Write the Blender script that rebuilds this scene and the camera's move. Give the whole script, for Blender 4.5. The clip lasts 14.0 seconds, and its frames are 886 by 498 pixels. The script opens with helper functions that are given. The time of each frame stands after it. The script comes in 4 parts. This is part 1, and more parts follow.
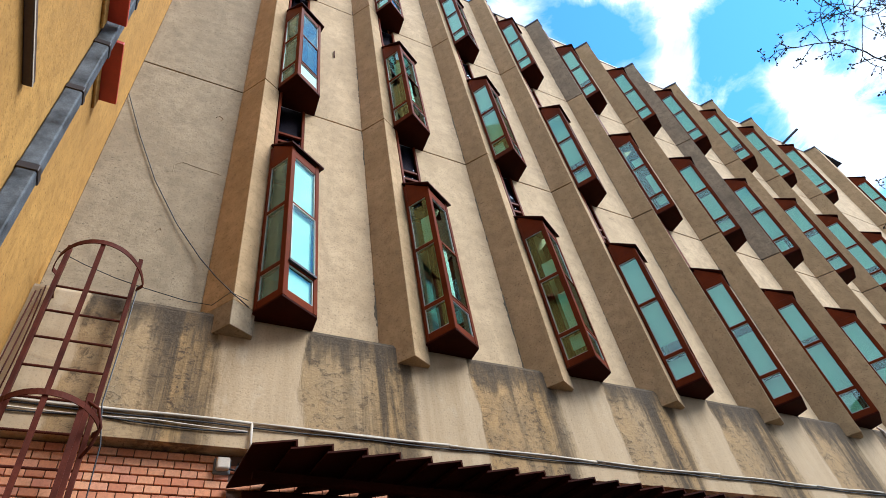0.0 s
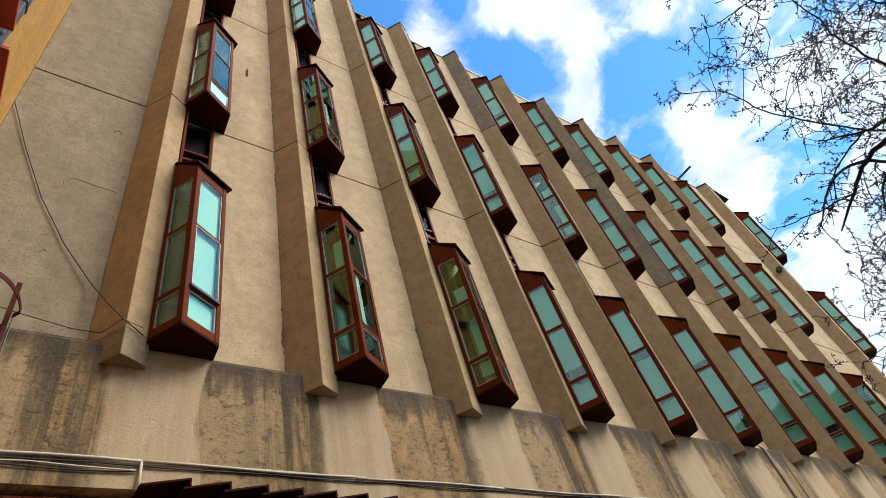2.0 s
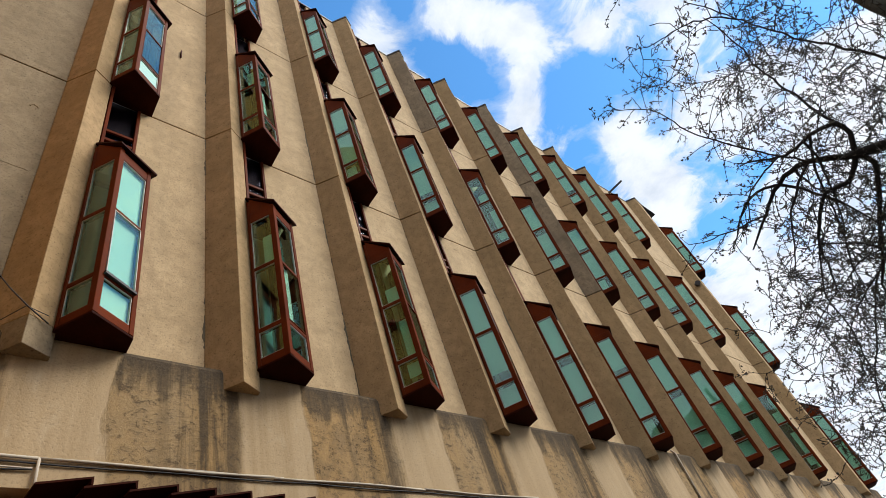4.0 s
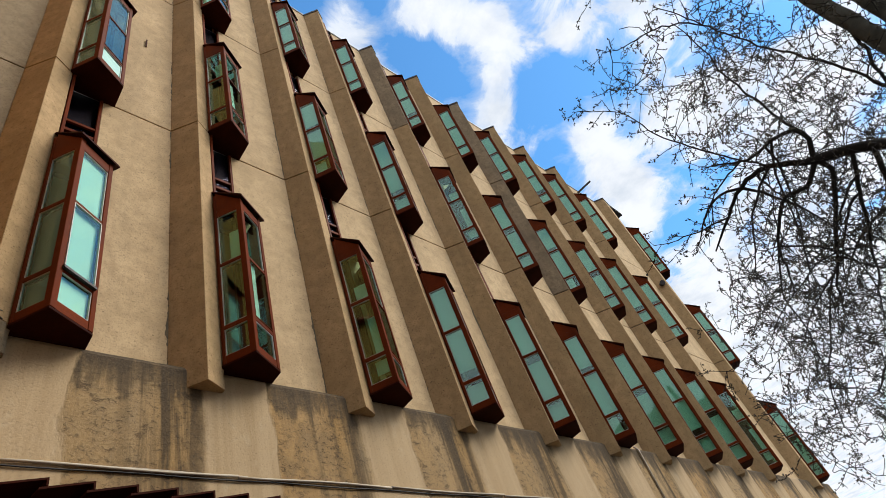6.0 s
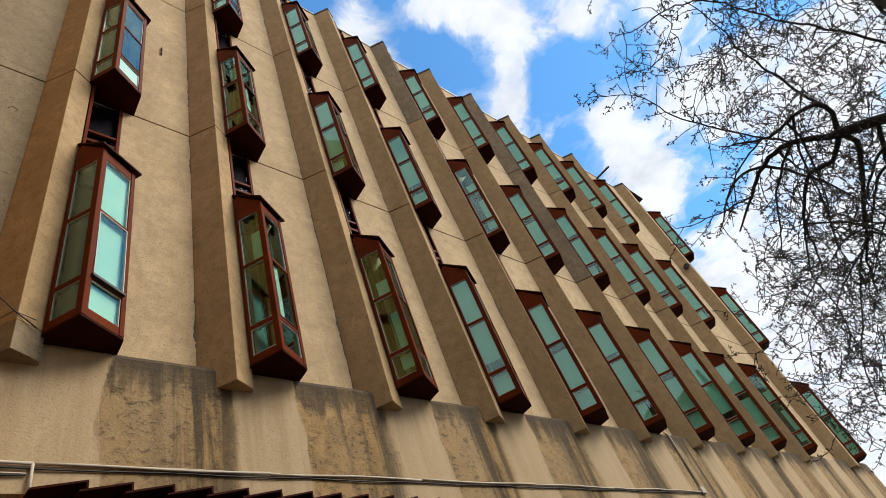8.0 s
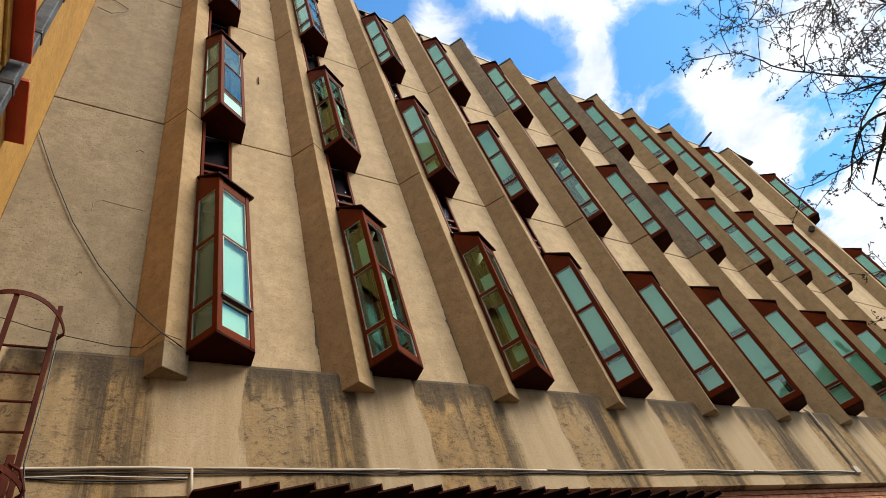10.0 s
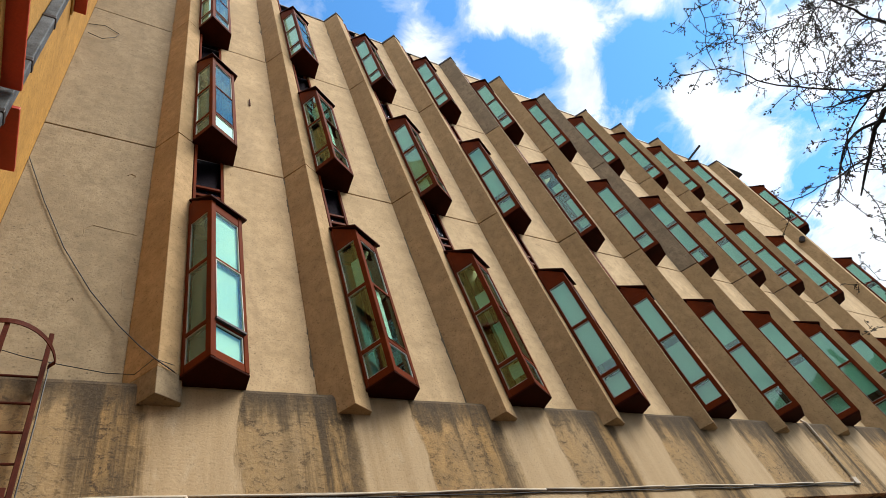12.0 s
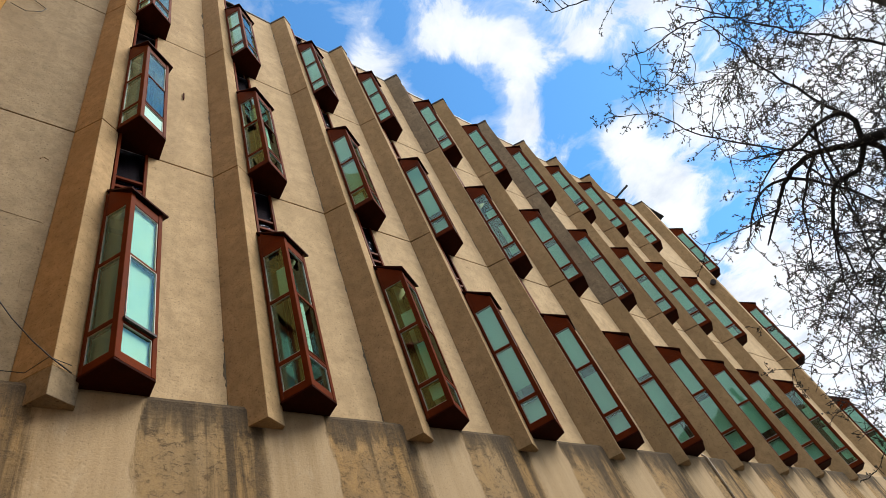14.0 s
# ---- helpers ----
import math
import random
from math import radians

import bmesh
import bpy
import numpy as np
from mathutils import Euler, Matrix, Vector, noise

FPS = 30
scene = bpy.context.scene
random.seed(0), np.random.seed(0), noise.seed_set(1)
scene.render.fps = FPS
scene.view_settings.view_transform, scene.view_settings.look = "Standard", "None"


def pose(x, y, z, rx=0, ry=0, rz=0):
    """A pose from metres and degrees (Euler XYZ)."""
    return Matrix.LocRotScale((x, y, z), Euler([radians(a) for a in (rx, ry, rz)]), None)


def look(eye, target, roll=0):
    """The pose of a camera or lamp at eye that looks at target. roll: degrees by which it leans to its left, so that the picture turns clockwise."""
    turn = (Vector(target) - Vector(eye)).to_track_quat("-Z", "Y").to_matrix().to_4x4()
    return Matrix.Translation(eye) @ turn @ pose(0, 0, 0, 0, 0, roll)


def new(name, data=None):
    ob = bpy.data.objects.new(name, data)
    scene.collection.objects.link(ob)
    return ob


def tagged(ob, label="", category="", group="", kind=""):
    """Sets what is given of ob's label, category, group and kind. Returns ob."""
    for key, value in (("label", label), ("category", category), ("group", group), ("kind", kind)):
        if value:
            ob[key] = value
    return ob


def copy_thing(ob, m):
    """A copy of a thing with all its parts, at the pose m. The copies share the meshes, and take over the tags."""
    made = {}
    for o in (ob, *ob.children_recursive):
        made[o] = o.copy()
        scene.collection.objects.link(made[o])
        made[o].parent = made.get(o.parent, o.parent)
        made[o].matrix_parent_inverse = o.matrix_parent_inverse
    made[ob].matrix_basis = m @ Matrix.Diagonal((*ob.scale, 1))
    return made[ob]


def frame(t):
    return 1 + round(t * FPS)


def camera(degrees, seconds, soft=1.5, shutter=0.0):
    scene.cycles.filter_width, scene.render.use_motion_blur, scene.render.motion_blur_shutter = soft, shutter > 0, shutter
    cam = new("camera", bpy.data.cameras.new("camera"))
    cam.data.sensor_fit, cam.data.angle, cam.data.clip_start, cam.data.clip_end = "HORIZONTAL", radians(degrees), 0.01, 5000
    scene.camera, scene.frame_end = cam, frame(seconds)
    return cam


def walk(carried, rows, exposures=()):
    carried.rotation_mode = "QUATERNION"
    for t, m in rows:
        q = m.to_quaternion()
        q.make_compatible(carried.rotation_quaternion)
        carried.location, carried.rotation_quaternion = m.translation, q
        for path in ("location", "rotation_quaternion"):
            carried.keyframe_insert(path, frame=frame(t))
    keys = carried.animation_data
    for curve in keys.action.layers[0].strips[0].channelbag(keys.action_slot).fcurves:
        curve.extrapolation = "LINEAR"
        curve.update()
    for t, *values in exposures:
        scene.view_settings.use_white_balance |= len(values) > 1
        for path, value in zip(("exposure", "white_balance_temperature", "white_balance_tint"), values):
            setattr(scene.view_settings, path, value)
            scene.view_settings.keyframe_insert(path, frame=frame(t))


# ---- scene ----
cam = camera(73.50, 14.0, soft=0.6)
PATH = [
    (0.0, pose(-0.550, -4.440, 1.579, 135.823, 8.113, -26.001)),
    (0.5, pose(-0.544, -4.467, 1.591, 136.362, 10.372, -28.768)),
    (1.0, pose(-0.542, -4.462, 1.596, 136.161, 10.386, -30.752)),
    (1.5, pose(-0.534, -4.468, 1.601, 136.966, 11.094, -31.764)),
    (2.0, pose(-0.523, -4.482, 1.603, 136.875, 13.293, -32.451)),
    (2.5, pose(-0.515, -4.483, 1.597, 136.368, 13.890, -34.322)),
    (3.0, pose(-0.501, -4.476, 1.599, 135.744, 14.230, -36.915)),
    (3.5, pose(-0.487, -4.486, 1.598, 135.619, 15.051, -38.077)),
    (6.0, pose(-0.485, -4.501, 1.605, 134.313, 17.285, -41.628)),
    (6.5, pose(-0.482, -4.504, 1.604, 134.941, 17.776, -41.124)),
    (7.0, pose(-0.491, -4.511, 1.604, 135.078, 17.273, -41.447)),
    (7.5, pose(-0.484, -4.512, 1.590, 135.360, 17.748, -40.617)),
    (8.0, pose(-0.484, -4.508, 1.598, 134.603, 17.669, -38.341)),
    (8.5, pose(-0.496, -4.513, 1.597, 136.607, 17.117, -33.113)),
    (9.0, pose(-0.507, -4.502, 1.584, 136.270, 15.462, -30.422)),
    (11.5, pose(-0.540, -4.513, 1.593, 138.668, 15.542, -24.340)),
    (12.0, pose(-0.536, -4.516, 1.606, 138.902, 16.143, -26.671)),
    (12.5, pose(-0.533, -4.518, 1.606, 139.298, 17.050, -27.627)),
    (13.0, pose(-0.532, -4.509, 1.613, 139.174, 17.114, -30.516)),
    (13.5, pose(-0.520, -4.500, 1.613, 138.883, 17.383, -32.666)),
    (14.0, pose(-0.516, -4.493, 1.623, 138.252, 18.074, -34.934)),
]
walk(cam, PATH, [(0.0, 0.56, 5300, 10), (1.0, 0.36, 5600, 10), (3.0, 0.05, 6050, 10), (6.5, -0.06, 6300, 10), (9.0, 0.03, 6350, 10), (11.5, 0.25, 6300, 10), (12.5, 0.2, 6150, 10), (14.0, 0.04, 6300, 10)])

# ---------------------------------------------------------------- world, sun
SUN_EL, SUN_AZ = 46, -46          # degrees; azimuth from +x towards +y
world = bpy.data.worlds.new("sky")
scene.world = world
world.use_nodes = True
nt = world.node_tree
nt.nodes.clear()


def N(tree, kind, **kw):
    n = tree.nodes.new(kind)
    for k, v in kw.items():
        n.inputs[k].default_value = v
    return n


def math_node(tree, op, a, b=None, c=None, clamp=False):
    n = tree.nodes.new("ShaderNodeMath")
    n.operation, n.use_clamp = op, clamp
    for i, v in enumerate((a, b, c)):
        if v is None:
            continue
        if isinstance(v, (int, float)):
            n.inputs[i].default_value = v
        else:
            tree.links.new(v, n.inputs[i])
    return n.outputs[0]


def ramp(tree, fac, stops):
    n = tree.nodes.new("ShaderNodeValToRGB")
    el = n.color_ramp.elements
    while len(el) < len(stops):
        el.new(0.5)
    for e, (p, c) in zip(el, stops):
        e.position = p
        e.color = (*c, 1) if len(c) == 3 else c
    tree.links.new(fac, n.inputs[0])
    return n.outputs[0]


def mix(tree, fac, a, b, blend="MIX"):
    n = tree.nodes.new("ShaderNodeMix")
    n.data_type, n.blend_type = "RGBA", blend
    for sock, v in ((n.inputs[0], fac), (n.inputs[6], a), (n.inputs[7], b)):
        if isinstance(v, (int, float)):
            sock.default_value = v
        elif isinstance(v, tuple):
            sock.default_value = (*v, 1)
        else:
            tree.links.new(v, sock)
    return n.outputs[2]


def noise_node(tree, vec, scale, detail=4, rough=0.55, distortion=0.0):
    n = N(tree, "ShaderNodeTexNoise", Scale=scale, Detail=detail, Roughness=rough, Distortion=distortion)
    tree.links.new(vec, n.inputs["Vector"])
    return n.outputs[0]


def build_sky():
    sky = nt.nodes.new("ShaderNodeTexSky")
    sky.sky_type, sky.sun_disc = "NISHITA", False
    sky.sun_elevation, sky.sun_rotation = radians(SUN_EL), radians(90 - SUN_AZ)
    sky.air_density, sky.dust_density, sky.ozone_density = 1.3, 0.3, 3.0
    tc = nt.nodes.new("ShaderNodeTexCoord")
    sep = nt.nodes.new("ShaderNodeSeparateXYZ")
    nt.links.new(tc.outputs["Generated"], sep.inputs[0])
    zz = math_node(nt, "MAXIMUM", sep.outputs[2], 0.06)
    u = math_node(nt, "DIVIDE", sep.outputs[0], zz)
    v = math_node(nt, "DIVIDE", sep.outputs[1], zz)
    comb = nt.nodes.new("ShaderNodeCombineXYZ")
    nt.links.new(u, comb.inputs[0])
    nt.links.new(v, comb.inputs[1])
    n1 = noise_node(nt, comb.outputs[0], 7.0, 10, 0.62, 0.5)
    n2 = noise_node(nt, comb.outputs[0], 2.1, 4, 0.55)
    cover = math_node(nt, "ADD", math_node(nt, "MULTIPLY_ADD", n1, 0.95, -0.475), math_node(nt, "MULTIPLY_ADD", n2, 0.6, 0.12))
    rad = math_node(nt, "SQRT", math_node(nt, "ADD", math_node(nt, "MULTIPLY", u, u), math_node(nt, "MULTIPLY", v, v)))
    far = math_node(nt, "MINIMUM", math_node(nt, "MAXIMUM", math_node(nt, "MULTIPLY", math_node(nt, "SUBTRACT", rad, 1.2), 0.2), 0.0), 0.30)
    cover = math_node(nt, "ADD", cover, far)
    back = math_node(nt, "MULTIPLY", math_node(nt, "SUBTRACT", 0.15, u), 0.8, clamp=True)
    cover = math_node(nt, "ADD", cover, math_node(nt, "MINIMUM", back, 0.24))
    # cloud masses (+) and clear stretches (-) of the cloud layer: u, v, width along u, along v, weight
    for cu, cv, wu, wv, k in CLOUDS:
        du = math_node(nt, "MULTIPLY", math_node(nt, "SUBTRACT", u, cu), 1 / wu)
        dv = math_node(nt, "MULTIPLY", math_node(nt, "SUBTRACT", v, cv), 1 / wv)
        r2 = math_node(nt, "ADD", math_node(nt, "MULTIPLY", du, du), math_node(nt, "MULTIPLY", dv, dv))
        g = math_node(nt, "EXPONENT", math_node(nt, "MULTIPLY", r2, -1.0))
        cover = math_node(nt, "ADD", cover, math_node(nt, "MULTIPLY", g, k))
    dens = ramp(nt, cover, [(0.36, (0, 0, 0)), (0.47, (0.3, 0.3, 0.3)), (0.55, (0.82, 0.82, 0.82)), (0.68, (1, 1, 1))])
    n3 = noise_node(nt, comb.outputs[0], 6.0, 8, 0.6)
    cloud = ramp(nt, n3, [(0.25, CLOUD_DARK), (0.55, CLOUD_LIGHT)])
    blue = nt.nodes.new("ShaderNodeVectorMath")
    blue.operation = "MULTIPLY"
    nt.links.new(sky.outputs[0], blue.inputs[0])
    blue.inputs[1].default_value = SKY_GAIN
    col = mix(nt, dens, blue.outputs[0], cloud)
    bg = N(nt, "ShaderNodeBackground", Strength=SKY_STRENGTH)
    nt.links.new(col, bg.inputs[0])
    out = nt.nodes.new("ShaderNodeOutputWorld")
    nt.links.new(bg.outputs[0], out.inputs[0])


SKY_STRENGTH = 0.094
SKY_GAIN = (1.15, 2.0, 2.4)
CLOUD_DARK, CLOUD_LIGHT = (7.4, 8.1, 9.0), (10.9, 11.1, 11.3)
CLOUDS = [(0.42, 0.256, 0.06, 0.04, 0.28), (0.53, 0.15, 0.08, 0.045, 0.3), (0.64, 0.115, 0.06, 0.035, 0.28), (0.71, 0.17, 0.045, 0.045, 0.3),
          (0.78, 0.245, 0.05, 0.045, 0.28), (0.92, 0.245, 0.06, 0.03, 0.12), (0.575, 0.24, 0.08, 0.035, -0.45), (0.30, 0.27, 0.05, 0.05, -0.3),
          (0.85, 0.13, 0.09, 0.075, -0.45), (0.98, 0.03, 0.06, 0.05, -0.2), (0.777, 0.04, 0.035, 0.03, 0.2), (1.04, 0.155, 0.09, 0.055, 0.33), (1.14, 0.17, 0.08, 0.05, 0.25),
          (1.26, 0.20, 0.13, 0.055, 0.35), (1.42, 0.25, 0.10, 0.04, 0.3), (1.56, 0.215, 0.10, 0.06, -0.45), (1.2, -0.05, 0.20, 0.12, 0.32),
          (1.20, -0.27, 0.06, 0.05, -0.3), (1.55, -0.28, 0.2, 0.14, 0.25), (2.05, 0.33, 0.2, 0.12, 0.3), (2.7, 0.1, 0.5, 0.35, 0.2)]
build_sky()

sun = new("sun", bpy.data.lights.new("sun", "SUN"))
sun.data.energy, sun.data.angle, sun.data.color = 4.3, radians(30), (1.0, 0.91, 0.76)
se, sa = radians(SUN_EL), radians(SUN_AZ)
sun.matrix_world = look((math.cos(se) * math.cos(sa) * 50, math.cos(se) * math.sin(sa) * 50, math.sin(se) * 50), (0, 0, 0))
scene.view_settings.exposure = 0.0


# ---------------------------------------------------------------- materials
def material(name):
    m = bpy.data.materials.new(name)
    m.use_nodes = True
    t = m.node_tree
    b = t.nodes["Principled BSDF"]
    return m, t, b


def coords(t, scale=(1, 1, 1)):
    g = t.nodes.new("ShaderNodeNewGeometry")
    mp = t.nodes.new("ShaderNodeMapping")
    mp.inputs["Scale"].default_value = scale
    t.links.new(g.outputs["Position"], mp.inputs["Vector"])
    return mp.outputs[0]


def bump(t, b, height, strength=0.3, distance=0.01):
    n = N(t, "ShaderNodeBump", Strength=strength, Distance=distance)
    t.links.new(height, n.inputs["Height"])
    t.links.new(n.outputs[0], b.inputs["Normal"])


def stucco(name, light, dark, rough=0.9, spots=True):
    """Sprayed cement render: fine grit, pits, broad weathering and faint rain streaks."""
    m, t, b = material(name)
    p = coords(t)
    broad = noise_node(t, p, 0.9, 5, 0.6, 0.4)
    mid = noise_node(t, p, 7, 5, 0.65)
    fine = noise_node(t, p, 38, 5, 0.72)
    streak = noise_node(t, coords(t, (3.2, 3.2, 0.4)), 1.0, 5, 0.65, 0.8)
    col = mix(t, ramp(t, broad, [(0.35, (0, 0, 0)), (0.7, (1, 1, 1))]), light, dark)
    col = mix(t, ramp(t, mid, [(0.4, (0, 0, 0)), (0.66, (0.8, 0.8, 0.8))]), col, tuple(c * 0.86 for c in dark))
    col = mix(t, ramp(t, streak, [(0.52, (0, 0, 0)), (0.78, (0.42, 0.42, 0.42))]), col, tuple(c * 0.6 for c in dark))
    if spots:
        v = N(t, "ShaderNodeTexVoronoi", Scale=15.0)
        t.links.new(coords(t, (1, 1, 1.3)), v.inputs["Vector"])
        gate = ramp(t, noise_node(t, p, 2.6, 4, 0.7), [(0.5, (0, 0, 0)), (0.58, (1, 1, 1))])
        pit = math_node(t, "MULTIPLY", ramp(t, v.outputs["Distance"], [(0.13, (0.85, 0.85, 0.85)), (0.22, (0, 0, 0))]), gate)
        col = mix(t, pit, col, tuple(c * 0.5 for c in dark))
    dash = noise_node(t, coords(t, (7, 7, 24)), 1.0, 6, 0.7, 0.6)
    dgate = ramp(t, noise_node(t, p, 1.7, 4, 0.65), [(0.48, (0, 0, 0)), (0.6, (0.75, 0.75, 0.75))])
    col = mix(t, math_node(t, "MULTIPLY", ramp(t, dash, [(0.60, (0, 0, 0)), (0.66, (1, 1, 1))]), dgate), col, tuple(c * 0.55 for c in dark))
    lift = noise_node(t, coords(t, (1.2, 1.2, 0.5)), 1.6, 6, 0.7, 1.0)
    col = mix(t, ramp(t, lift, [(0.55, (0, 0, 0)), (0.72, (0.5, 0.5, 0.5))]), col, tuple(min(1, c * 1.16) for c in light))
    col = mix(t, ramp(t, fine, [(0.34, (0.6, 0.6, 0.6)), (0.47, (0, 0, 0))]), col, tuple(c * 0.5 for c in dark))
    t.links.new(col, b.inputs["Base Color"])
    b.inputs["Roughness"].default_value = rough
    b.inputs["Specular IOR Level"].default_value = 0.25
    h = math_node(t, "ADD", math_node(t, "MULTIPLY", mid, 0.6), math_node(t, "MULTIPLY", fine, 0.4))
    bump(t, b, h, 0.55, 0.015)
    return m


def plain(name, col, rough=0.5, metal=0.0, vary=0.25, scale=12.0, grain=0.15, spec=0.4):
    """Paint, metal or plastic with two scales of wear."""
    m, t, b = material(name)
    p = coords(t)
    a = noise_node(t, p, scale * 0.25, 5, 0.6)
    f = noise_node(t, p, scale * 6, 3, 0.6)
    dark = tuple(c * (1 - vary) for c in col)
    lite = tuple(min(1, c * (1 + vary)) for c in col)
    c = mix(t, ramp(t, a, [(0.3, (0, 0, 0)), (0.7, (1, 1, 1))]), dark, lite)
    c = mix(t, ramp(t, f, [(0.35, (0.4, 0.4, 0.4)), (0.6, (0, 0, 0))]), c, dark)
    t.links.new(c, b.inputs["Base Color"])
    t.links.new(ramp(t, a, [(0.2, (rough - 0.1,) * 3), (0.8, (min(1, rough + 0.12),) * 3)]), b.inputs["Roughness"])
    b.inputs["Metallic"].default_value = metal
    b.inputs["Specular IOR Level"].default_value = spec
    bump(t, b, f, grain, 0.004)
    return m


def plinth_material():
    """Weathered cement band: pale washed stretches and blotched, streaked, lichen-dark stretches in turn along the bays."""
    m, t, b = material("weathered_band")
    p = coords(t)
    sep = t.nodes.new("ShaderNodeSeparateXYZ")
    t.links.new(p, sep.inputs[0])
    wob = noise_node(t, coords(t, (3.5, 3.5, 1.1)), 1.0, 5, 0.65)
    x = math_node(t, "ADD", sep.outputs[0], math_node(t, "MULTIPLY", math_node(t, "SUBTRACT", wob, 0.5), 0.34))
    fr = math_node(t, "FRACT", math_node(t, "MULTIPLY", math_node(t, "SUBTRACT", x, 0.74), 1 / 1.88))
    stain = ramp(t, fr, [(0.0, (0, 0, 0)), (0.025, (0.8, 0.8, 0.8)), (0.3, (0.7, 0.7, 0.7)), (0.42, (1, 1, 1)), (0.56, (0.85, 0.85, 0.85)), (0.63, (0.05, 0.05, 0.05)), (1, (0, 0, 0))])
    foot = ramp(t, fr, [(0.2, (0, 0, 0)), (0.38, (1, 1, 1)), (0.56, (0.8, 0.8, 0.8)), (0.64, (0, 0, 0))])
    blot = noise_node(t, coords(t, (1, 1, 0.6)), 5.0, 8, 0.7, 0.6)
    streak = noise_node(t, coords(t, (6.5, 6.5, 0.28)), 1.0, 6, 0.65, 0.3)
    grit = noise_node(t, p, 45, 5, 0.7)
    pock = noise_node(t, coords(t, (1, 1, 1.5)), 11, 9, 0.82, 0.7)
    bay = noise_node(t, coords(t, (0.45, 0.45, 0.2)), 1.0, 2, 0.5)
    pale = mix(t, ramp(t, streak, [(0.42, (0, 0, 0)), (0.66, (1, 1, 1))]), (0.47, 0.345, 0.205), (0.40, 0.285, 0.16))
    pale = mix(t, ramp(t, blot, [(0.56, (0, 0, 0)), (0.7, (0.55, 0.55, 0.55))]), pale, (0.53, 0.42, 0.28))
    ochre = mix(t, ramp(t, blot, [(0.38, (0, 0, 0)), (0.6, (1, 1, 1))]), (0.40, 0.235, 0.082), (0.22, 0.132, 0.05))
    ochre = mix(t, ramp(t, bay, [(0.4, (0, 0, 0)), (0.65, (0.8, 0.8, 0.8))]), ochre, (0.31, 0.22, 0.115))
    dark = mix(t, ramp(t, grit, [(0.35, (0, 0, 0)), (0.65, (1, 1, 1))]), (0.04, 0.03, 0.02), (0.10, 0.073, 0.046))
    col = mix(t, stain, pale, ochre)
    pits = math_node(t, "MULTIPLY", ramp(t, pock, [(0.52, (0, 0, 0)), (0.56, (0.95, 0.95, 0.95))]), math_node(t, "MULTIPLY", stain, ramp(t, blot, [(0.38, (0.1, 0.1, 0.1)), (0.55, (1, 1, 1))])))
    col = mix(t, pits, col, (0.075, 0.05, 0.03))
    run = math_node(t, "MULTIPLY", ramp(t, streak, [(0.44, (0, 0, 0)), (0.56, (0.9, 0.9, 0.9))]), foot)
    col = mix(t, run, col, dark)
    zz = math_node(t, "MULTIPLY", math_node(t, "SUBTRACT", sep.outputs[2], ZB - 0.42), 1 / 0.72)
    lich = math_node(t, "ADD", math_node(t, "MULTIPLY_ADD", blot, 0.7, -0.35), math_node(t, "MULTIPLY_ADD", streak, 1.3, -0.65))
    lich = ramp(t, math_node(t, "ADD", lich, zz), [(0.30, (0, 0, 0)), (0.5, (0.6, 0.6, 0.6)), (0.8, (0.94, 0.94, 0.94))])
    col = mix(t, math_node(t, "MULTIPLY", lich, ramp(t, stain, [(0.0, (0.1, 0.1, 0.1)), (0.5, (1, 1, 1))])), col, dark)
    col = mix(t, ramp(t, grit, [(0.32, (0.4, 0.4, 0.4)), (0.46, (0, 0, 0))]), col, (0.15, 0.105, 0.065))
    t.links.new(col, b.inputs["Base Color"])
    b.inputs["Roughness"].default_value = 0.93
    b.inputs["Specular IOR Level"].default_value = 0.2
    hh = math_node(t, "ADD", math_node(t, "MULTIPLY", pock, math_node(t, "ADD", math_node(t, "MULTIPLY", stain, 0.9), 0.15)), math_node(t, "MULTIPLY", grit, 0.3))
    bump(t, b, hh, 0.6, 0.02)
    return m


def glass_material(name, tint, gloss, reflect):
    """Coated window glass: a clear tinted pane under a mirror-like sheen that grows at grazing angles."""
    m, t, b = material(name)
    t.nodes.remove(b)
    tr = N(t, "ShaderNodeBsdfTransparent", Color=(*tint, 1))
    gl = N(t, "ShaderNodeBsdfGlossy", Color=(*gloss, 1), Roughness=0.02)
    fr = N(t, "ShaderNodeLayerWeight", Blend=0.5)
    wave = noise_node(t, coords(t), 2.5, 2)
    bp = N(t, "ShaderNodeBump", Strength=0.05, Distance=0.02)
    t.links.new(wave, bp.inputs["Height"])
    t.links.new(bp.outputs[0], gl.inputs["Normal"])
    f = math_node(t, "MULTIPLY_ADD", math_node(t, "POWER", fr.outputs["Facing"], 4.0), 0.6, reflect, clamp=True)
    mx = t.nodes.new("ShaderNodeMixShader")
    t.links.new(f, mx.inputs[0])
    t.links.new(tr.outputs[0], mx.inputs[1])
    t.links.new(gl.outputs[0], mx.inputs[2])
    t.links.new(mx.outputs[0], t.nodes["Material Output"].inputs[0])
    return m


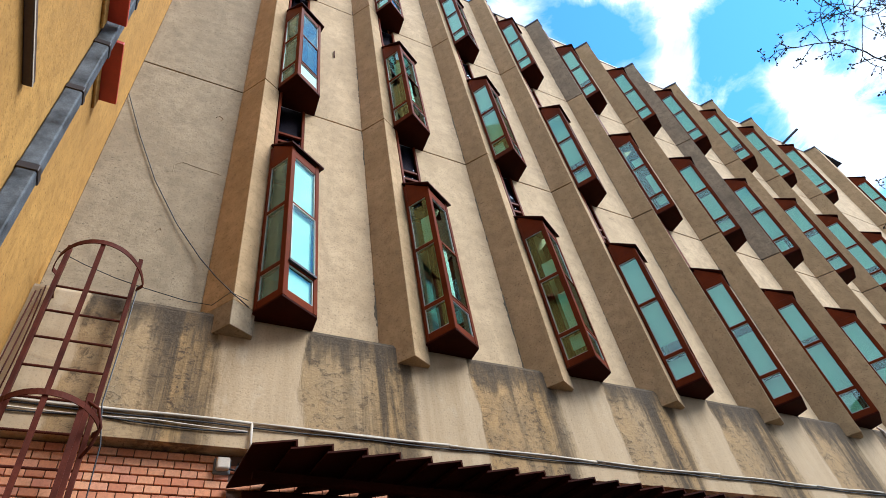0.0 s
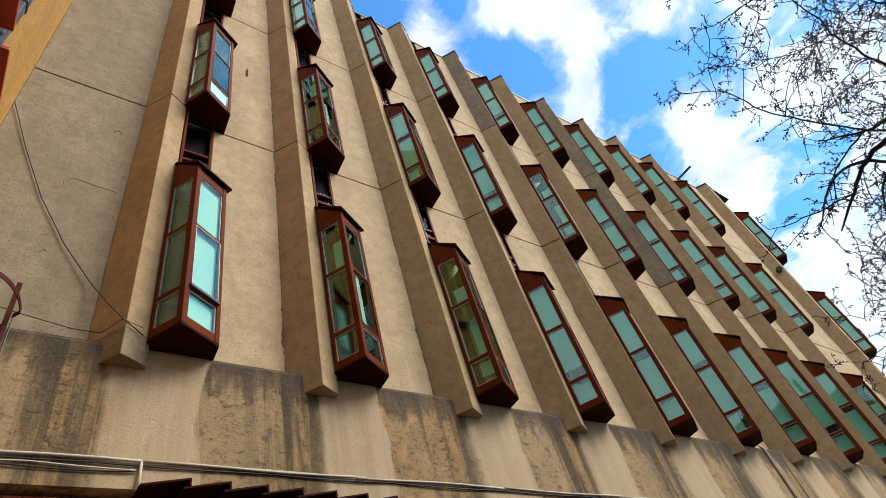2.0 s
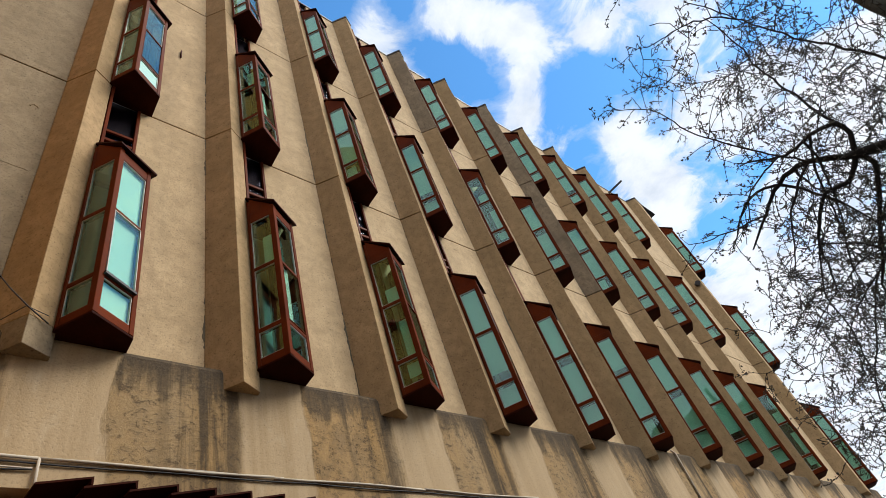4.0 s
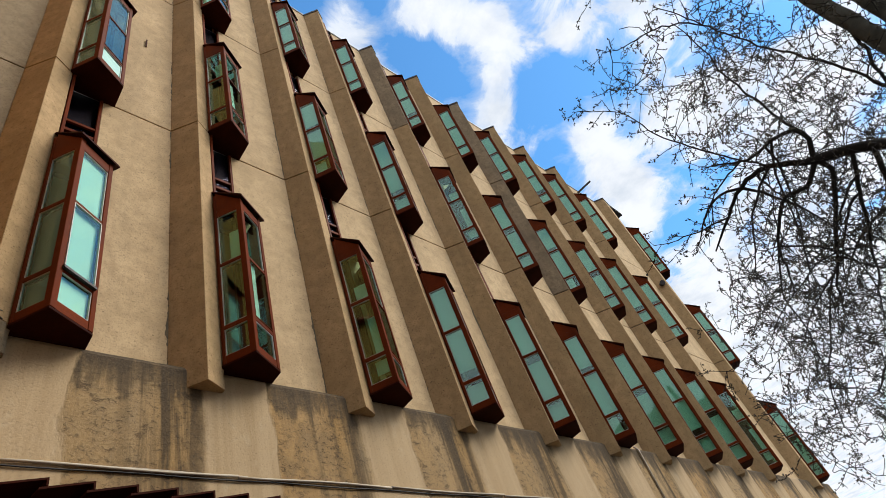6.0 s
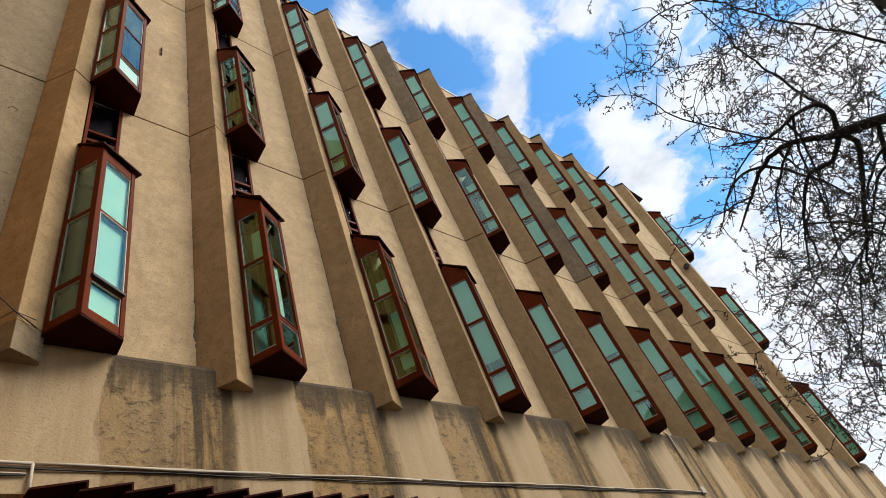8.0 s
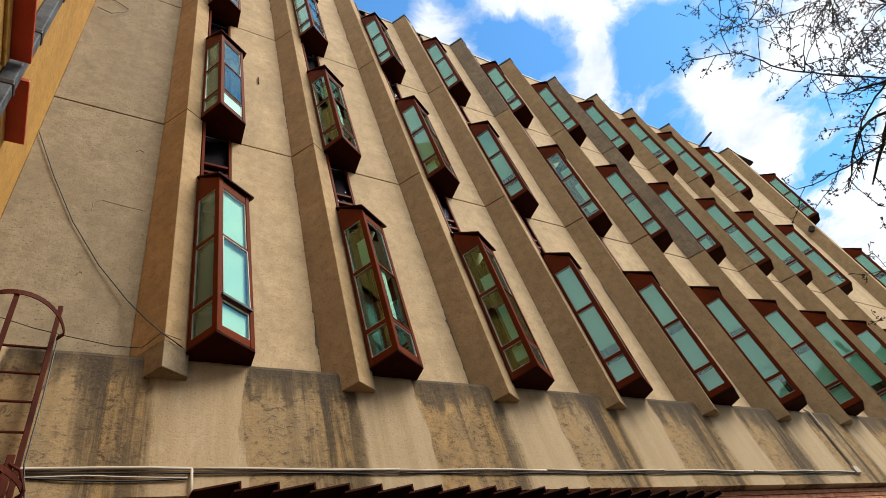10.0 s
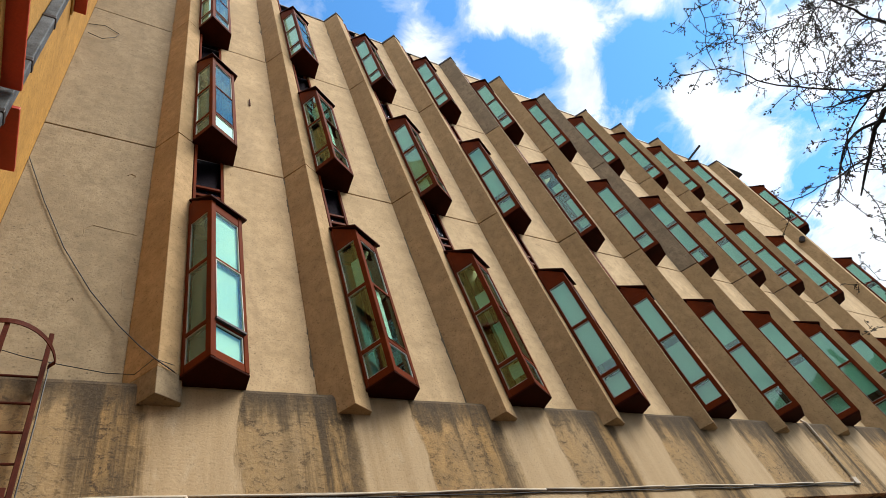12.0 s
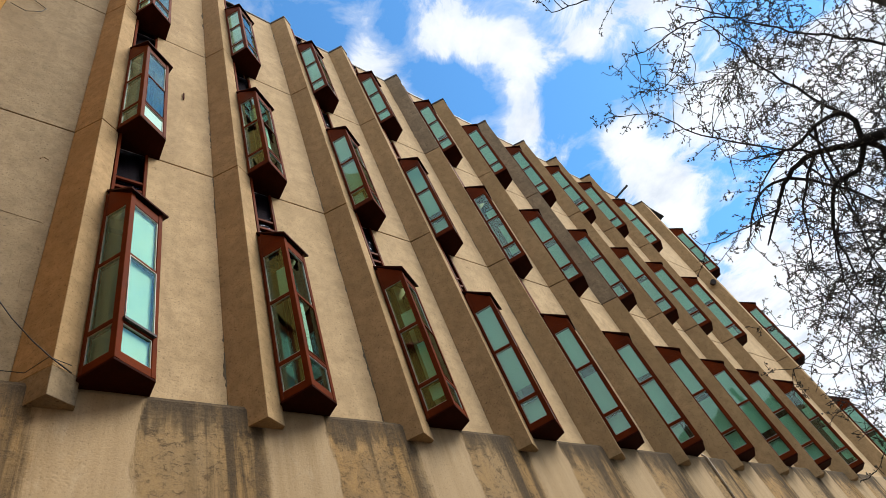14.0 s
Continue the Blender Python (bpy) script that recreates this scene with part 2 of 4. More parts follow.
def brick_material():
    m, t, b = material("orange_brick")
    info = t.nodes.new("ShaderNodeObjectInfo")
    geo = t.nodes.new("ShaderNodeNewGeometry")
    r = math_node(t, "FRACT", math_node(t, "ADD", info.outputs["Random"], geo.outputs["Random Per Island"]))
    n = noise_node(t, coords(t), 40, 5, 0.65)
    c = ramp(t, r, [(0.0, (0.46, 0.16, 0.07)), (0.45, (0.62, 0.25, 0.11)), (0.8, (0.66, 0.32, 0.16)), (1.0, (0.52, 0.2, 0.11))])
    c = mix(t, ramp(t, n, [(0.4, (0, 0, 0)), (0.75, (0.6, 0.6, 0.6))]), c, (0.25, 0.1, 0.06))
    t.links.new(c, b.inputs["Base Color"])
    b.inputs["Roughness"].default_value = 0.85
    bump(t, b, n, 0.4, 0.004)
    return m


ZB = 5.208                     # height of the feet of the wall fins
BAY = 1.88
FINX = [0.015, 1.871, 3.767, 5.574, 7.54, 9.414, 11.303, 13.216, 14.977, 17.0, 20.6]
ZJ, ZK, ZT = 4.586, 9.086, 13.50
LAST = len(FINX) - 1

M_WALL = stucco("beige_render", (0.575, 0.418, 0.243), (0.47, 0.336, 0.187))
# darker than the wall render: shade of the fins' left faces in the colour
M_FIN = stucco("shaded_fin_render", (0.48, 0.318, 0.16), (0.36, 0.24, 0.116))
# older pitted render, darkened further for the shade beside the ochre wall
M_OLD_SHADED = stucco("old_pitted_shaded_render", (0.335, 0.26, 0.163), (0.25, 0.19, 0.116))
# violet tint paints the sky reflection of the strip panes
M_STRIP_SHEEN = plain("violet_reflection_panel", (0.105, 0.088, 0.095), 0.6, 0, 0.45, 5, 0.1, 0.1)
M_FINGREY = stucco("rain_stained_fin_render", (0.36, 0.27, 0.168), (0.22, 0.165, 0.105))
M_CORNER = stucco("dark_corner_render", (0.19, 0.145, 0.088), (0.10, 0.078, 0.05))
M_FOOT = stucco("dirty_pitted_render", (0.33, 0.25, 0.15), (0.22, 0.16, 0.095))
M_BAND = plinth_material()
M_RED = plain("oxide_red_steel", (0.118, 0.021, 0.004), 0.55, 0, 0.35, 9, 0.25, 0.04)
# darkened copy of the red steel: shade of undersides, caps and awning as colour
M_REDSHADE = plain("shaded_red_sheet", (0.034, 0.007, 0.003), 0.6, 0, 0.4, 8, 0.2, 0.03)
M_SASH = plain("white_sash_bead", (0.45, 0.42, 0.38), 0.5, 0, 0.1)
M_FLASH = plain("dark_flashing", (0.035, 0.028, 0.028), 0.5, 0.3, 0.3)
M_GLASS = glass_material("coated_glass", (0.66, 0.86, 0.78), (0.78, 0.94, 0.91), 0.085)
M_GLASS_DARK = glass_material("dark_glass", (0.55, 0.55, 0.6), (0.025, 0.024, 0.03), 0.10)
M_YELLOW = stucco("ochre_render", (0.56, 0.305, 0.07), (0.42, 0.22, 0.05))
M_PIPE = plain("weathered_zinc", (0.095, 0.105, 0.115), 0.6, 0, 0.75, 26, 0.5, 0.2)
M_REDPAINT = plain("red_painted_metal", (0.5, 0.055, 0.02), 0.45, 0, 0.2)
M_BROWN = plain("brown_metal", (0.11, 0.075, 0.055), 0.5, 0.2, 0.25)
M_LADDER = plain("rusty_red_ladder_paint", (0.072, 0.017, 0.009), 0.65, 0, 0.5, 14, 0.3, 0.08)
M_WHITE = plain("white_plastic", (0.50, 0.43, 0.34), 0.65, 0, 0.15, 12, 0.1, 0.15)
M_BLACK = plain("black_cable", (0.02, 0.019, 0.02), 0.5, 0, 0.2)
M_BRICK = brick_material()
M_MORTAR = plain("dark_mortar", (0.13, 0.075, 0.05), 0.95, 0, 0.25)
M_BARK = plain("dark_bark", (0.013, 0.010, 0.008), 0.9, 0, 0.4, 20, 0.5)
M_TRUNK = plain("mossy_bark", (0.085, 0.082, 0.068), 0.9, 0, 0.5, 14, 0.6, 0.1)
M_BUD = plain("young_leaf", (0.055, 0.045, 0.026), 0.7, 0, 0.4, 20, 0.1)
M_ASPHALT = plain("asphalt", (0.05, 0.05, 0.05), 0.9, 0, 0.3, 20, 0.4)
M_INNER = plain("pale_interior_paint", (0.55, 0.64, 0.60), 0.8, 0, 0.06)
M_BLIND_SHEEN = plain("white_blind_and_sky_sheen", (0.84, 0.87, 0.80), 0.7, 0, 0.06)
M_GREY = plain("grey_cladding", (0.16, 0.165, 0.17), 0.5, 0, 0.15, 2)


# ---------------------------------------------------------------- mesh helpers
def mesh_of(name, bm, mat, smooth=False):
    me = bpy.data.meshes.new(name)
    bmesh.ops.recalc_face_normals(bm, faces=bm.faces)
    bm.to_mesh(me)
    bm.free()
    me.materials.append(mat)
    if smooth:
        for p in me.polygons:
            p.use_smooth = True
    return me


def part(name, bm, mat, parent=None, label="", at=None, smooth=False):
    ob = new(name, mesh_of(name, bm, mat, smooth))
    if parent is not None:
        ob.parent = parent
    if at is not None:
        ob.matrix_basis = at
    if label:
        ob["label"] = label
    return ob


def thing(name, label, category, group="", kind="", at=None):
    ob = new(name)
    if at is not None:
        ob.matrix_basis = at
    return tagged(ob, label, category, group, kind)


def box(bm, x0, x1, y0, y1, z0, z1, m=None):
    vs = [bm.verts.new((x, y, z)) for z in (z0, z1) for y in (y0, y1) for x in (x0, x1)]
    fs = [bm.faces.new([vs[i] for i in q]) for q in ((0, 1, 3, 2), (4, 6, 7, 5), (0, 4, 5, 1), (2, 3, 7, 6), (0, 2, 6, 4), (1, 5, 7, 3))]
    if m is not None:
        for v in vs:
            v.co = m @ v.co
    return vs, fs


def prism(bm, poly, z0, z1, top=None):
    """Upright prism over a plan polygon; top may give a height for each corner."""
    lo = [bm.verts.new((x, y, z0)) for x, y in poly]
    hi = [bm.verts.new((x, y, top[i] if top else z1)) for i, (x, y) in enumerate(poly)]
    n = len(poly)
    bm.faces.new(lo[::-1])
    bm.faces.new(hi)
    for i in range(n):
        bm.faces.new((lo[i], lo[(i + 1) % n], hi[(i + 1) % n], hi[i]))


def soften(bm, width, segments=2):
    bmesh.ops.recalc_face_normals(bm, faces=bm.faces)
    es = [e for e in bm.edges if len(e.link_faces) == 2 and e.calc_face_angle(0) > 0.4]
    bmesh.ops.bevel(bm, geom=es, offset=width, segments=segments, affect="EDGES", profile=0.5)
    return bm


def bar(bm, a, b, w, d, up=(0, 0, 1)):
    """Rectangular bar from a to b, w across and d deep."""
    a, b = Vector(a), Vector(b)
    z = (b - a).normalized()
    u = Vector(up)
    if abs(z.dot(u)) > 0.95:
        u = Vector((0, 1, 0))
    x = u.cross(z).normalized()
    y = z.cross(x)
    vs = []
    for c in (a, b):
        for sx, sy in ((-1, -1), (1, -1), (1, 1), (-1, 1)):
            vs.append(bm.verts.new(c + x * sx * w / 2 + y * sy * d / 2))
    for q in ((3, 2, 1, 0), (4, 5, 6, 7), (0, 1, 5, 4), (1, 2, 6, 5), (2, 3, 7, 6), (3, 0, 4, 7)):
        bm.faces.new([vs[i] for i in q])


def tube(bm, pts, radii, sides=8, close=True):
    pts = [Vector(p) for p in pts]
    if isinstance(radii, (int, float)):
        radii = [radii] * len(pts)
    rings, ref = [], None
    for i, p in enumerate(pts):
        d = (pts[min(i + 1, len(pts) - 1)] - pts[max(i - 1, 0)]).normalized()
        if ref is None:
            ref = Vector((0, 0, 1)) if abs(d.z) < 0.9 else Vector((1, 0, 0))
        x = ref.cross(d).normalized()
        y = d.cross(x)
        ref = y
        rings.append([bm.verts.new(p + (x * math.cos(a) + y * math.sin(a)) * radii[i]) for a in (2 * math.pi * k / sides for k in range(sides))])
    for r0, r1 in zip(rings, rings[1:]):
        for k in range(sides):
            bm.faces.new((r0[k], r0[(k + 1) % sides], r1[(k + 1) % sides], r1[k]))
    if close:
        bm.faces.new(rings[0][::-1])
        bm.faces.new(rings[-1])


# ---------------------------------------------------------------- setting: ground
bm = bmesh.new()
box(bm, -3000, 3000, -3000, 3000, -0.3, 0.0)
tagged(part("ground", bm, M_ASPHALT), "dark asphalt street below the building", "ground", kind="structure")

# ---------------------------------------------------------------- main facade wall
WY = 0.345                     # plane of the wall panels
X_LEFT, X_END = -1.57, 22.45
wall = thing("wall_1", "weathered beige rendered facade with slanted wall fins", "wall", kind="structure")
LEVELS = [0.2, ZJ, ZK, ZT - 0.02]
GAP = 0.024


def wall_panel(x0, x1, z0, z1, mat=M_WALL):
    bm = bmesh.new()
    box(bm, x0, x1, WY, WY + 0.22, z0 + ZB, z1 + ZB)
    soften(bm, 0.007, 1)
    return part("wall_panel", bm, mat, wall)


def fin_poly(x):
    return [(x - 0.24, WY), (x, 0.0), (x + 0.235, 0.125), (x + 0.245, WY + 0.2), (x - 0.24, WY + 0.2)]


def end_fin_poly(x):
    return [(x - 0.24, WY), (x, 0.0), (x + 0.66, 0.10), (x + 0.70, WY + 0.2), (x - 0.24, WY + 0.2)]


def fin(x, z0, z1, poly=fin_poly, name="wall_fin", mat=M_FIN):
    bm = bmesh.new()
    prism(bm, poly(x), z0 + ZB, z1 + ZB)
    soften(bm, 0.006, 2)
    return part(name, bm, mat, wall)


for k in range(3):
    g0, g1 = LEVELS[k] + (GAP / 2 if k else 0), LEVELS[k + 1] - (GAP / 2 if k < 2 else 0)
    wall_panel(X_LEFT, FINX[0] - 0.24, g0, g1, M_OLD_SHADED)
    for i, x in enumerate(FINX):
        poly = end_fin_poly if i == LAST else fin_poly
        if k == 0:
            if i == 0:
                fin(x, 0.0, 0.30, poly, "fin_foot", M_FOOT)
            fin(x, 0.302 if i == 0 else 0.0, g1, poly)
        else:
            fin(x, g0, g1, poly, mat=M_FINGREY if (i, k) in ((6, 1), (6, 2), (4, 2)) else M_FIN)
        if i < LAST:
            wall_panel(x + 0.69, FINX[i + 1] - 0.24, g0, g1)
bm = bmesh.new()               # joint backing behind the panels
for i in range(-1, LAST):
    x0 = X_LEFT if i < 0 else FINX[i] + 0.70
    box(bm, x0, FINX[i + 1] - 0.2, WY + 0.04, WY + 0.2, ZB + 0.1, ZB + ZT - 0.05)
for i, x in enumerate(FINX):
    lo = (end_fin_poly if i == LAST else fin_poly)(x)
    cx, cy = sum(p[0] for p in lo) / 5, sum(p[1] for p in lo) / 5
    prism(bm, [(cx + (a - cx) * 0.88, cy + (b - cy) * 0.88) for a, b in lo], ZB + 0.05, ZB + ZT - 0.06)
part("joint_backing", bm, M_FLASH, wall, "dark recessed joints")

# band below the bays
bm = bmesh.new()
prof = [(0.36, -1.10), (0.18, -1.10), (0.18, 0.20), (0.20, 0.245), (0.24, 0.27), (0.345, 0.285), (0.36, 0.285)]
xs = [X_LEFT + (X_END - X_LEFT) * i / 120 for i in range(121)]
rings = []
for x in xs:
    w = 0.006 * noise.noise((x * 1.7, 0, 3)) + 0.004 * noise.noise((x * 6, 1, 3))
    rings.append([bm.verts.new((x, y + (w if y < 0.3 else 0), z + ZB + (2 * w if z > 0 else w))) for y, z in prof])
for a, b in zip(rings, rings[1:]):
    for j in range(len(prof) - 1):
        bm.faces.new((a[j], a[j + 1], b[j + 1], b[j]))
    bm.faces.new((a[-1], a[0], b[0], b[-1]))
bm.faces.new(rings[0])
bm.faces.new(rings[-1][::-1])
part("stained_band", bm, M_BAND, wall, "pale cement band with dark rain stains and lichen")

# parapet flashing that follows the zigzag
plan = [(X_LEFT, WY - 0.02)]
for i, x in enumerate(FINX):
    if i < LAST:
        plan += [(x - 0.245, WY - 0.02), (x - 0.005, -0.025), (x + 0.25, 0.11), (x + 0.30, WY - 0.02)]
    else:
        plan += [(x - 0.245, WY - 0.02), (x - 0.005, -0.025), (x + 0.68, 0.075), (X_END, 0.12)]
bm = bmesh.new()
rows = [[bm.verts.new((x, y + dy, ZB + z)) for x, y in plan] for dy, z in ((0, ZT - 0.05), (0, ZT + 0.02), (0.3, ZT + 0.03), (0.3, ZT - 0.05))]
for j in range(4):
    for i in range(len(plan) - 1):
        bm.faces.new((rows[j][i], rows[j][i + 1], rows[(j + 1) % 4][i + 1], rows[(j + 1) % 4][i]))
part("parapet_flashing", bm, M_FLASH, wall, "dark metal parapet flashing")

bm = bmesh.new()               # brick wall core under the band, and the building's closing walls
box(bm, X_LEFT, X_END, 0.325, 0.6, 0, ZB - 1.05)
part("brick_backing", bm, M_MORTAR, wall)
bm = bmesh.new()
box(bm, X_END - 0.25, X_END, 0.36, 9, 0, ZB + ZT)
box(bm, X_LEFT, X_LEFT + 0.2, 0.6, 9, 0, ZB + ZT)
box(bm, X_LEFT, X_END, 9, 9.25, 0, ZB + ZT)
part("closing_wall", bm, M_WALL, wall)
bm = bmesh.new()
box(bm, X_LEFT + 0.2, X_END - 0.25, 0.6, 9, ZB + ZT - 0.35, ZB + ZT - 0.1)
tagged(part("roof", bm, M_FLASH), "flat dark roof behind the parapet", "roof", kind="structure")
for k, z in enumerate((0.0, 4.3, 8.75)):
    bm = bmesh.new()
    box(bm, X_LEFT + 0.2, X_END - 0.25, 0.58, 9, ZB + z - 0.2, ZB + z + 0.05)
    tagged(part("floor_slab_%d" % (k + 1), bm, M_INNER), "pale painted floor slab inside the building", "floor", kind="structure")
bm = bmesh.new()
box(bm, X_LEFT + 0.2, X_END - 0.25, 3.6, 3.8, ZB, ZB + ZT - 0.35)
tagged(part("wall_inner", bm, M_INNER), "pale green painted inner wall", "wall", kind="structure")

# ---------------------------------------------------------------- bay windows
PA, PB, PC, PD = Vector((0.205, 0.092)), Vector((0.40, -0.235)), Vector((0.815, 0.0)), Vector((0.84, WY))
Z1, Z2, Z3, Z4 = 0.50, 1.45, 2.34, 2.48       # rails and eaves above the underside
ROOF_BACK = 0.37


def p3(p, z, inset=0.0):
    return Vector((p.x, p.y, z))


def face_pane(bm, a, b, s0, s1, z0, z1, depth, thick, tilt=0.0):
    """Thin sheet in the upright face from plan point a to b, between fractions s0, s1; tilt swings its foot outwards."""
    d = b - a
    n = Vector((d.y, -d.x)).normalized()
    q = []
    for z in (z0, z1):
        for off in (0, thick):
            out = -depth - off + (tilt if z == z0 else 0)
            for s in (s0, s1):
                p = a + d * s + n * out
                q.append(bm.verts.new((p.x, p.y, z)))
    for f in ((0, 1, 5, 4), (2, 6, 7, 3), (0, 4, 6, 2), (1, 3, 7, 5), (0, 2, 3, 1), (4, 5, 7, 6)):
        bm.faces.new([q[i] for i in f])


def frame_bar(bm, a, b, s0, s1, z0, z1, depth=0.07, proud=0.0):
    face_pane(bm, a, b, s0, s1, z0, z1, -proud, depth + proud)


def bay_window(open_sash=0.0, upper=4.345, blinds=(), state="greenish glass and pale blinds that add a sky sheen"):
    th = thing("bay_window", "angular red steel bay window, " + state, "bay window", "bay windows of the facade", "thing")
    e = 0.002
    # frame: corner posts, rails
    for a, b, s0, s1, zt, pr in ((PA, PB, 0.0, 0.10, Z4 + 0.28, 0.0), (PA, PB, 0.87, 1.0, Z4 + 0.01, 0.0), (PB, PC, 0.0, 0.13, Z4, e), (PB, PC, 0.88, 1.0, Z4 + 0.02, e)):
        bm = bmesh.new()
        frame_bar(bm, a, b, s0, s1, 0.03, zt, proud=pr)
        part("corner_post", soften(bm, 0.004, 1), M_RED, th)
    for a, b, s0, s1 in ((PA, PB, 0.10, 0.87), (PB, PC, 0.13, 0.88)):
        for z0, z1 in ((0.03, 0.13), (Z1 - 0.025, Z1 + 0.03), (Z2 - 0.025, Z2 + 0.025), (Z3 - 0.02, Z4 - 0.02)):
            bm = bmesh.new()
            frame_bar(bm, a, b, s0, s1, z0, z1, proud=-0.004)
            part("rail", soften(bm, 0.004, 1), M_RED, th)
        for j, (z0, z1) in enumerate(((0.13, Z1 - 0.025), (Z1 + 0.03, Z2 - 0.025), (Z2 + 0.025, Z3 - 0.02))):
            sash = a is PB and j == 1
            bm = bmesh.new()
            w = 0.009
            tl = open_sash if sash else 0.0
            dp = 0.012 if not sash else -0.004
            ds = w / (b - a).length
            for q in ((s0, s0 + ds, z0, z1), (s1 - ds, s1, z0, z1), (s0 + ds, s1 - ds, z0, z0 + w), (s0 + ds, s1 - ds, z1 - w, z1)):
                k0, k1 = tl * (z1 - q[2]) / (z1 - z0), tl * (z1 - q[3]) / (z1 - z0)
                face_pane(bm, a, b, q[0], q[1], q[2], q[3], dp - k1, 0.02, k0 - k1)
            bead = part("sash" if sash else "glazing_bead", bm, M_RED if (sash and not tl) else M_SASH, th)
            bm = bmesh.new()
            face_pane(bm, a, b, s0 + ds, s1 - ds, z0 + w, z1 - w, dp + 0.008, 0.006, tl)
            pane = part("pane", bm, M_GLASS, bead)
            pane.visible_shadow = False
            if sash and tl:
                bm = bmesh.new()
                face_pane(bm, a, b, s0 - 0.03, s1 + 0.03, z0 - 0.03, z0 - 0.002, -0.03, 0.04)
                part("sash_sill", bm, M_FLASH, th)
    # gable panel over the slanting face, closing side, underside, roof
    bm = bmesh.new()
    d = PB - PA
    q = [(PA + d * 0.10, Z4 - 0.02), (PA + d * 0.84, Z4 - 0.02), (PA + d * 0.99, Z4 + 0.0), (PA + d * 0.10, Z4 + ROOF_BACK * 0.88)]
    n = Vector((d.y, -d.x)).normalized()
    fr = [bm.verts.new((p.x - n.x * 0.006, p.y - n.y * 0.006, z)) for p, z in q]
    bk = [bm.verts.new((p.x - n.x * 0.03, p.y - n.y * 0.03, z)) for p, z in q]
    bm.faces.new(fr)
    bm.faces.new(bk[::-1])
    for i in range(4):
        bm.faces.new((fr[i], bk[i], bk[(i + 1) % 4], fr[(i + 1) % 4]))
    part("gable_panel", bm, M_RED, th)
    bm = bmesh.new()
    face_pane(bm, PC, PD, 0.02, 1.0, 0.03, Z4 + 0.1, 0.004, 0.03)
    part("side_panel", bm, M_RED, th)
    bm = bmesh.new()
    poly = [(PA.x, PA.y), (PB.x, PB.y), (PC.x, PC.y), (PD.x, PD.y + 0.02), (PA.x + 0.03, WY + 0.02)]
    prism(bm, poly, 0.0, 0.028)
    part("underside", soften(bm, 0.004, 1), M_REDSHADE, th)
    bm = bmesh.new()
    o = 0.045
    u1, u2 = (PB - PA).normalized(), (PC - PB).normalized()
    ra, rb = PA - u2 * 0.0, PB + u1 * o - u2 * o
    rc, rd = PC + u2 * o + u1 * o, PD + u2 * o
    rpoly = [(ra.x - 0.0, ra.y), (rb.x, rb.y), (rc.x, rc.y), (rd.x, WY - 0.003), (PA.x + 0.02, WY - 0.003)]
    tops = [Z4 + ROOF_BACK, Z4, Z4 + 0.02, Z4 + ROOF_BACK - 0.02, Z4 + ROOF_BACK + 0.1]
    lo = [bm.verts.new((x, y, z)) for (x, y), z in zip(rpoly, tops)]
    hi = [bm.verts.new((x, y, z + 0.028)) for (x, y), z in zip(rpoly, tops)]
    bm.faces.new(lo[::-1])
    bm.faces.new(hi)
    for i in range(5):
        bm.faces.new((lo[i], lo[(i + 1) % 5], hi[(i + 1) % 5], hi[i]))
    part("roof_cap", bm, M_REDSHADE, th)
    # strip of window between this bay and the next one up
    zt = upper
    for name, x0, x1, y0, y1, z0, z1 in (("jamb", 0.248, 0.285, 0.13, WY + 0.1, 0.03, zt), ("jamb", 0.65, 0.688, WY - 0.012, WY + 0.1, 0.03, zt),
                                         ("transom", 0.285, 0.65, WY + 0.0, WY + 0.08, Z4 + 0.9, Z4 + 0.955), ("transom", 0.285, 0.65, WY + 0.0, WY + 0.08, Z4 + 1.1, Z4 + 1.15)):
        bm = bmesh.new()
        box(bm, x0, x1, y0, y1, z0, z1)
        part(name, soften(bm, 0.004, 1), M_RED, th)
    for z0, z1 in ((Z4 + 0.25, Z4 + 0.9), (Z4 + 0.955, Z4 + 1.1), (Z4 + 1.15, zt)):
        bm = bmesh.new()
        box(bm, 0.285, 0.65, WY + 0.03, WY + 0.038, z0 + 0.001, z1 - 0.001)
        pane = part("strip_pane", bm, M_GLASS_DARK, th, "dark glass strip pane")
        pane.visible_shadow = False
    # added backing; its colour carries the reflection that the strip glass lacks
    bm = bmesh.new()
    box(bm, 0.255, 0.71, WY + 0.06, WY + 0.13, Z4 + 0.1, zt + 0.1)
    part("strip_backing", bm, M_STRIP_SHEEN, th, "added dark panel behind the strip glass, tinted like its reflection")
    # pale sheets: some are blinds, others imitate bright sky reflected in the panes
    for a, b, s0, s1, z0, z1, dp in blinds:
        bm = bmesh.new()
        face_pane(bm, a, b, s0, s1, z0, z1, dp, 0.006)
        part("blind", bm, M_BLIND_SHEEN, th, "pale blind behind the glass, also standing in for sky reflection")
    return th


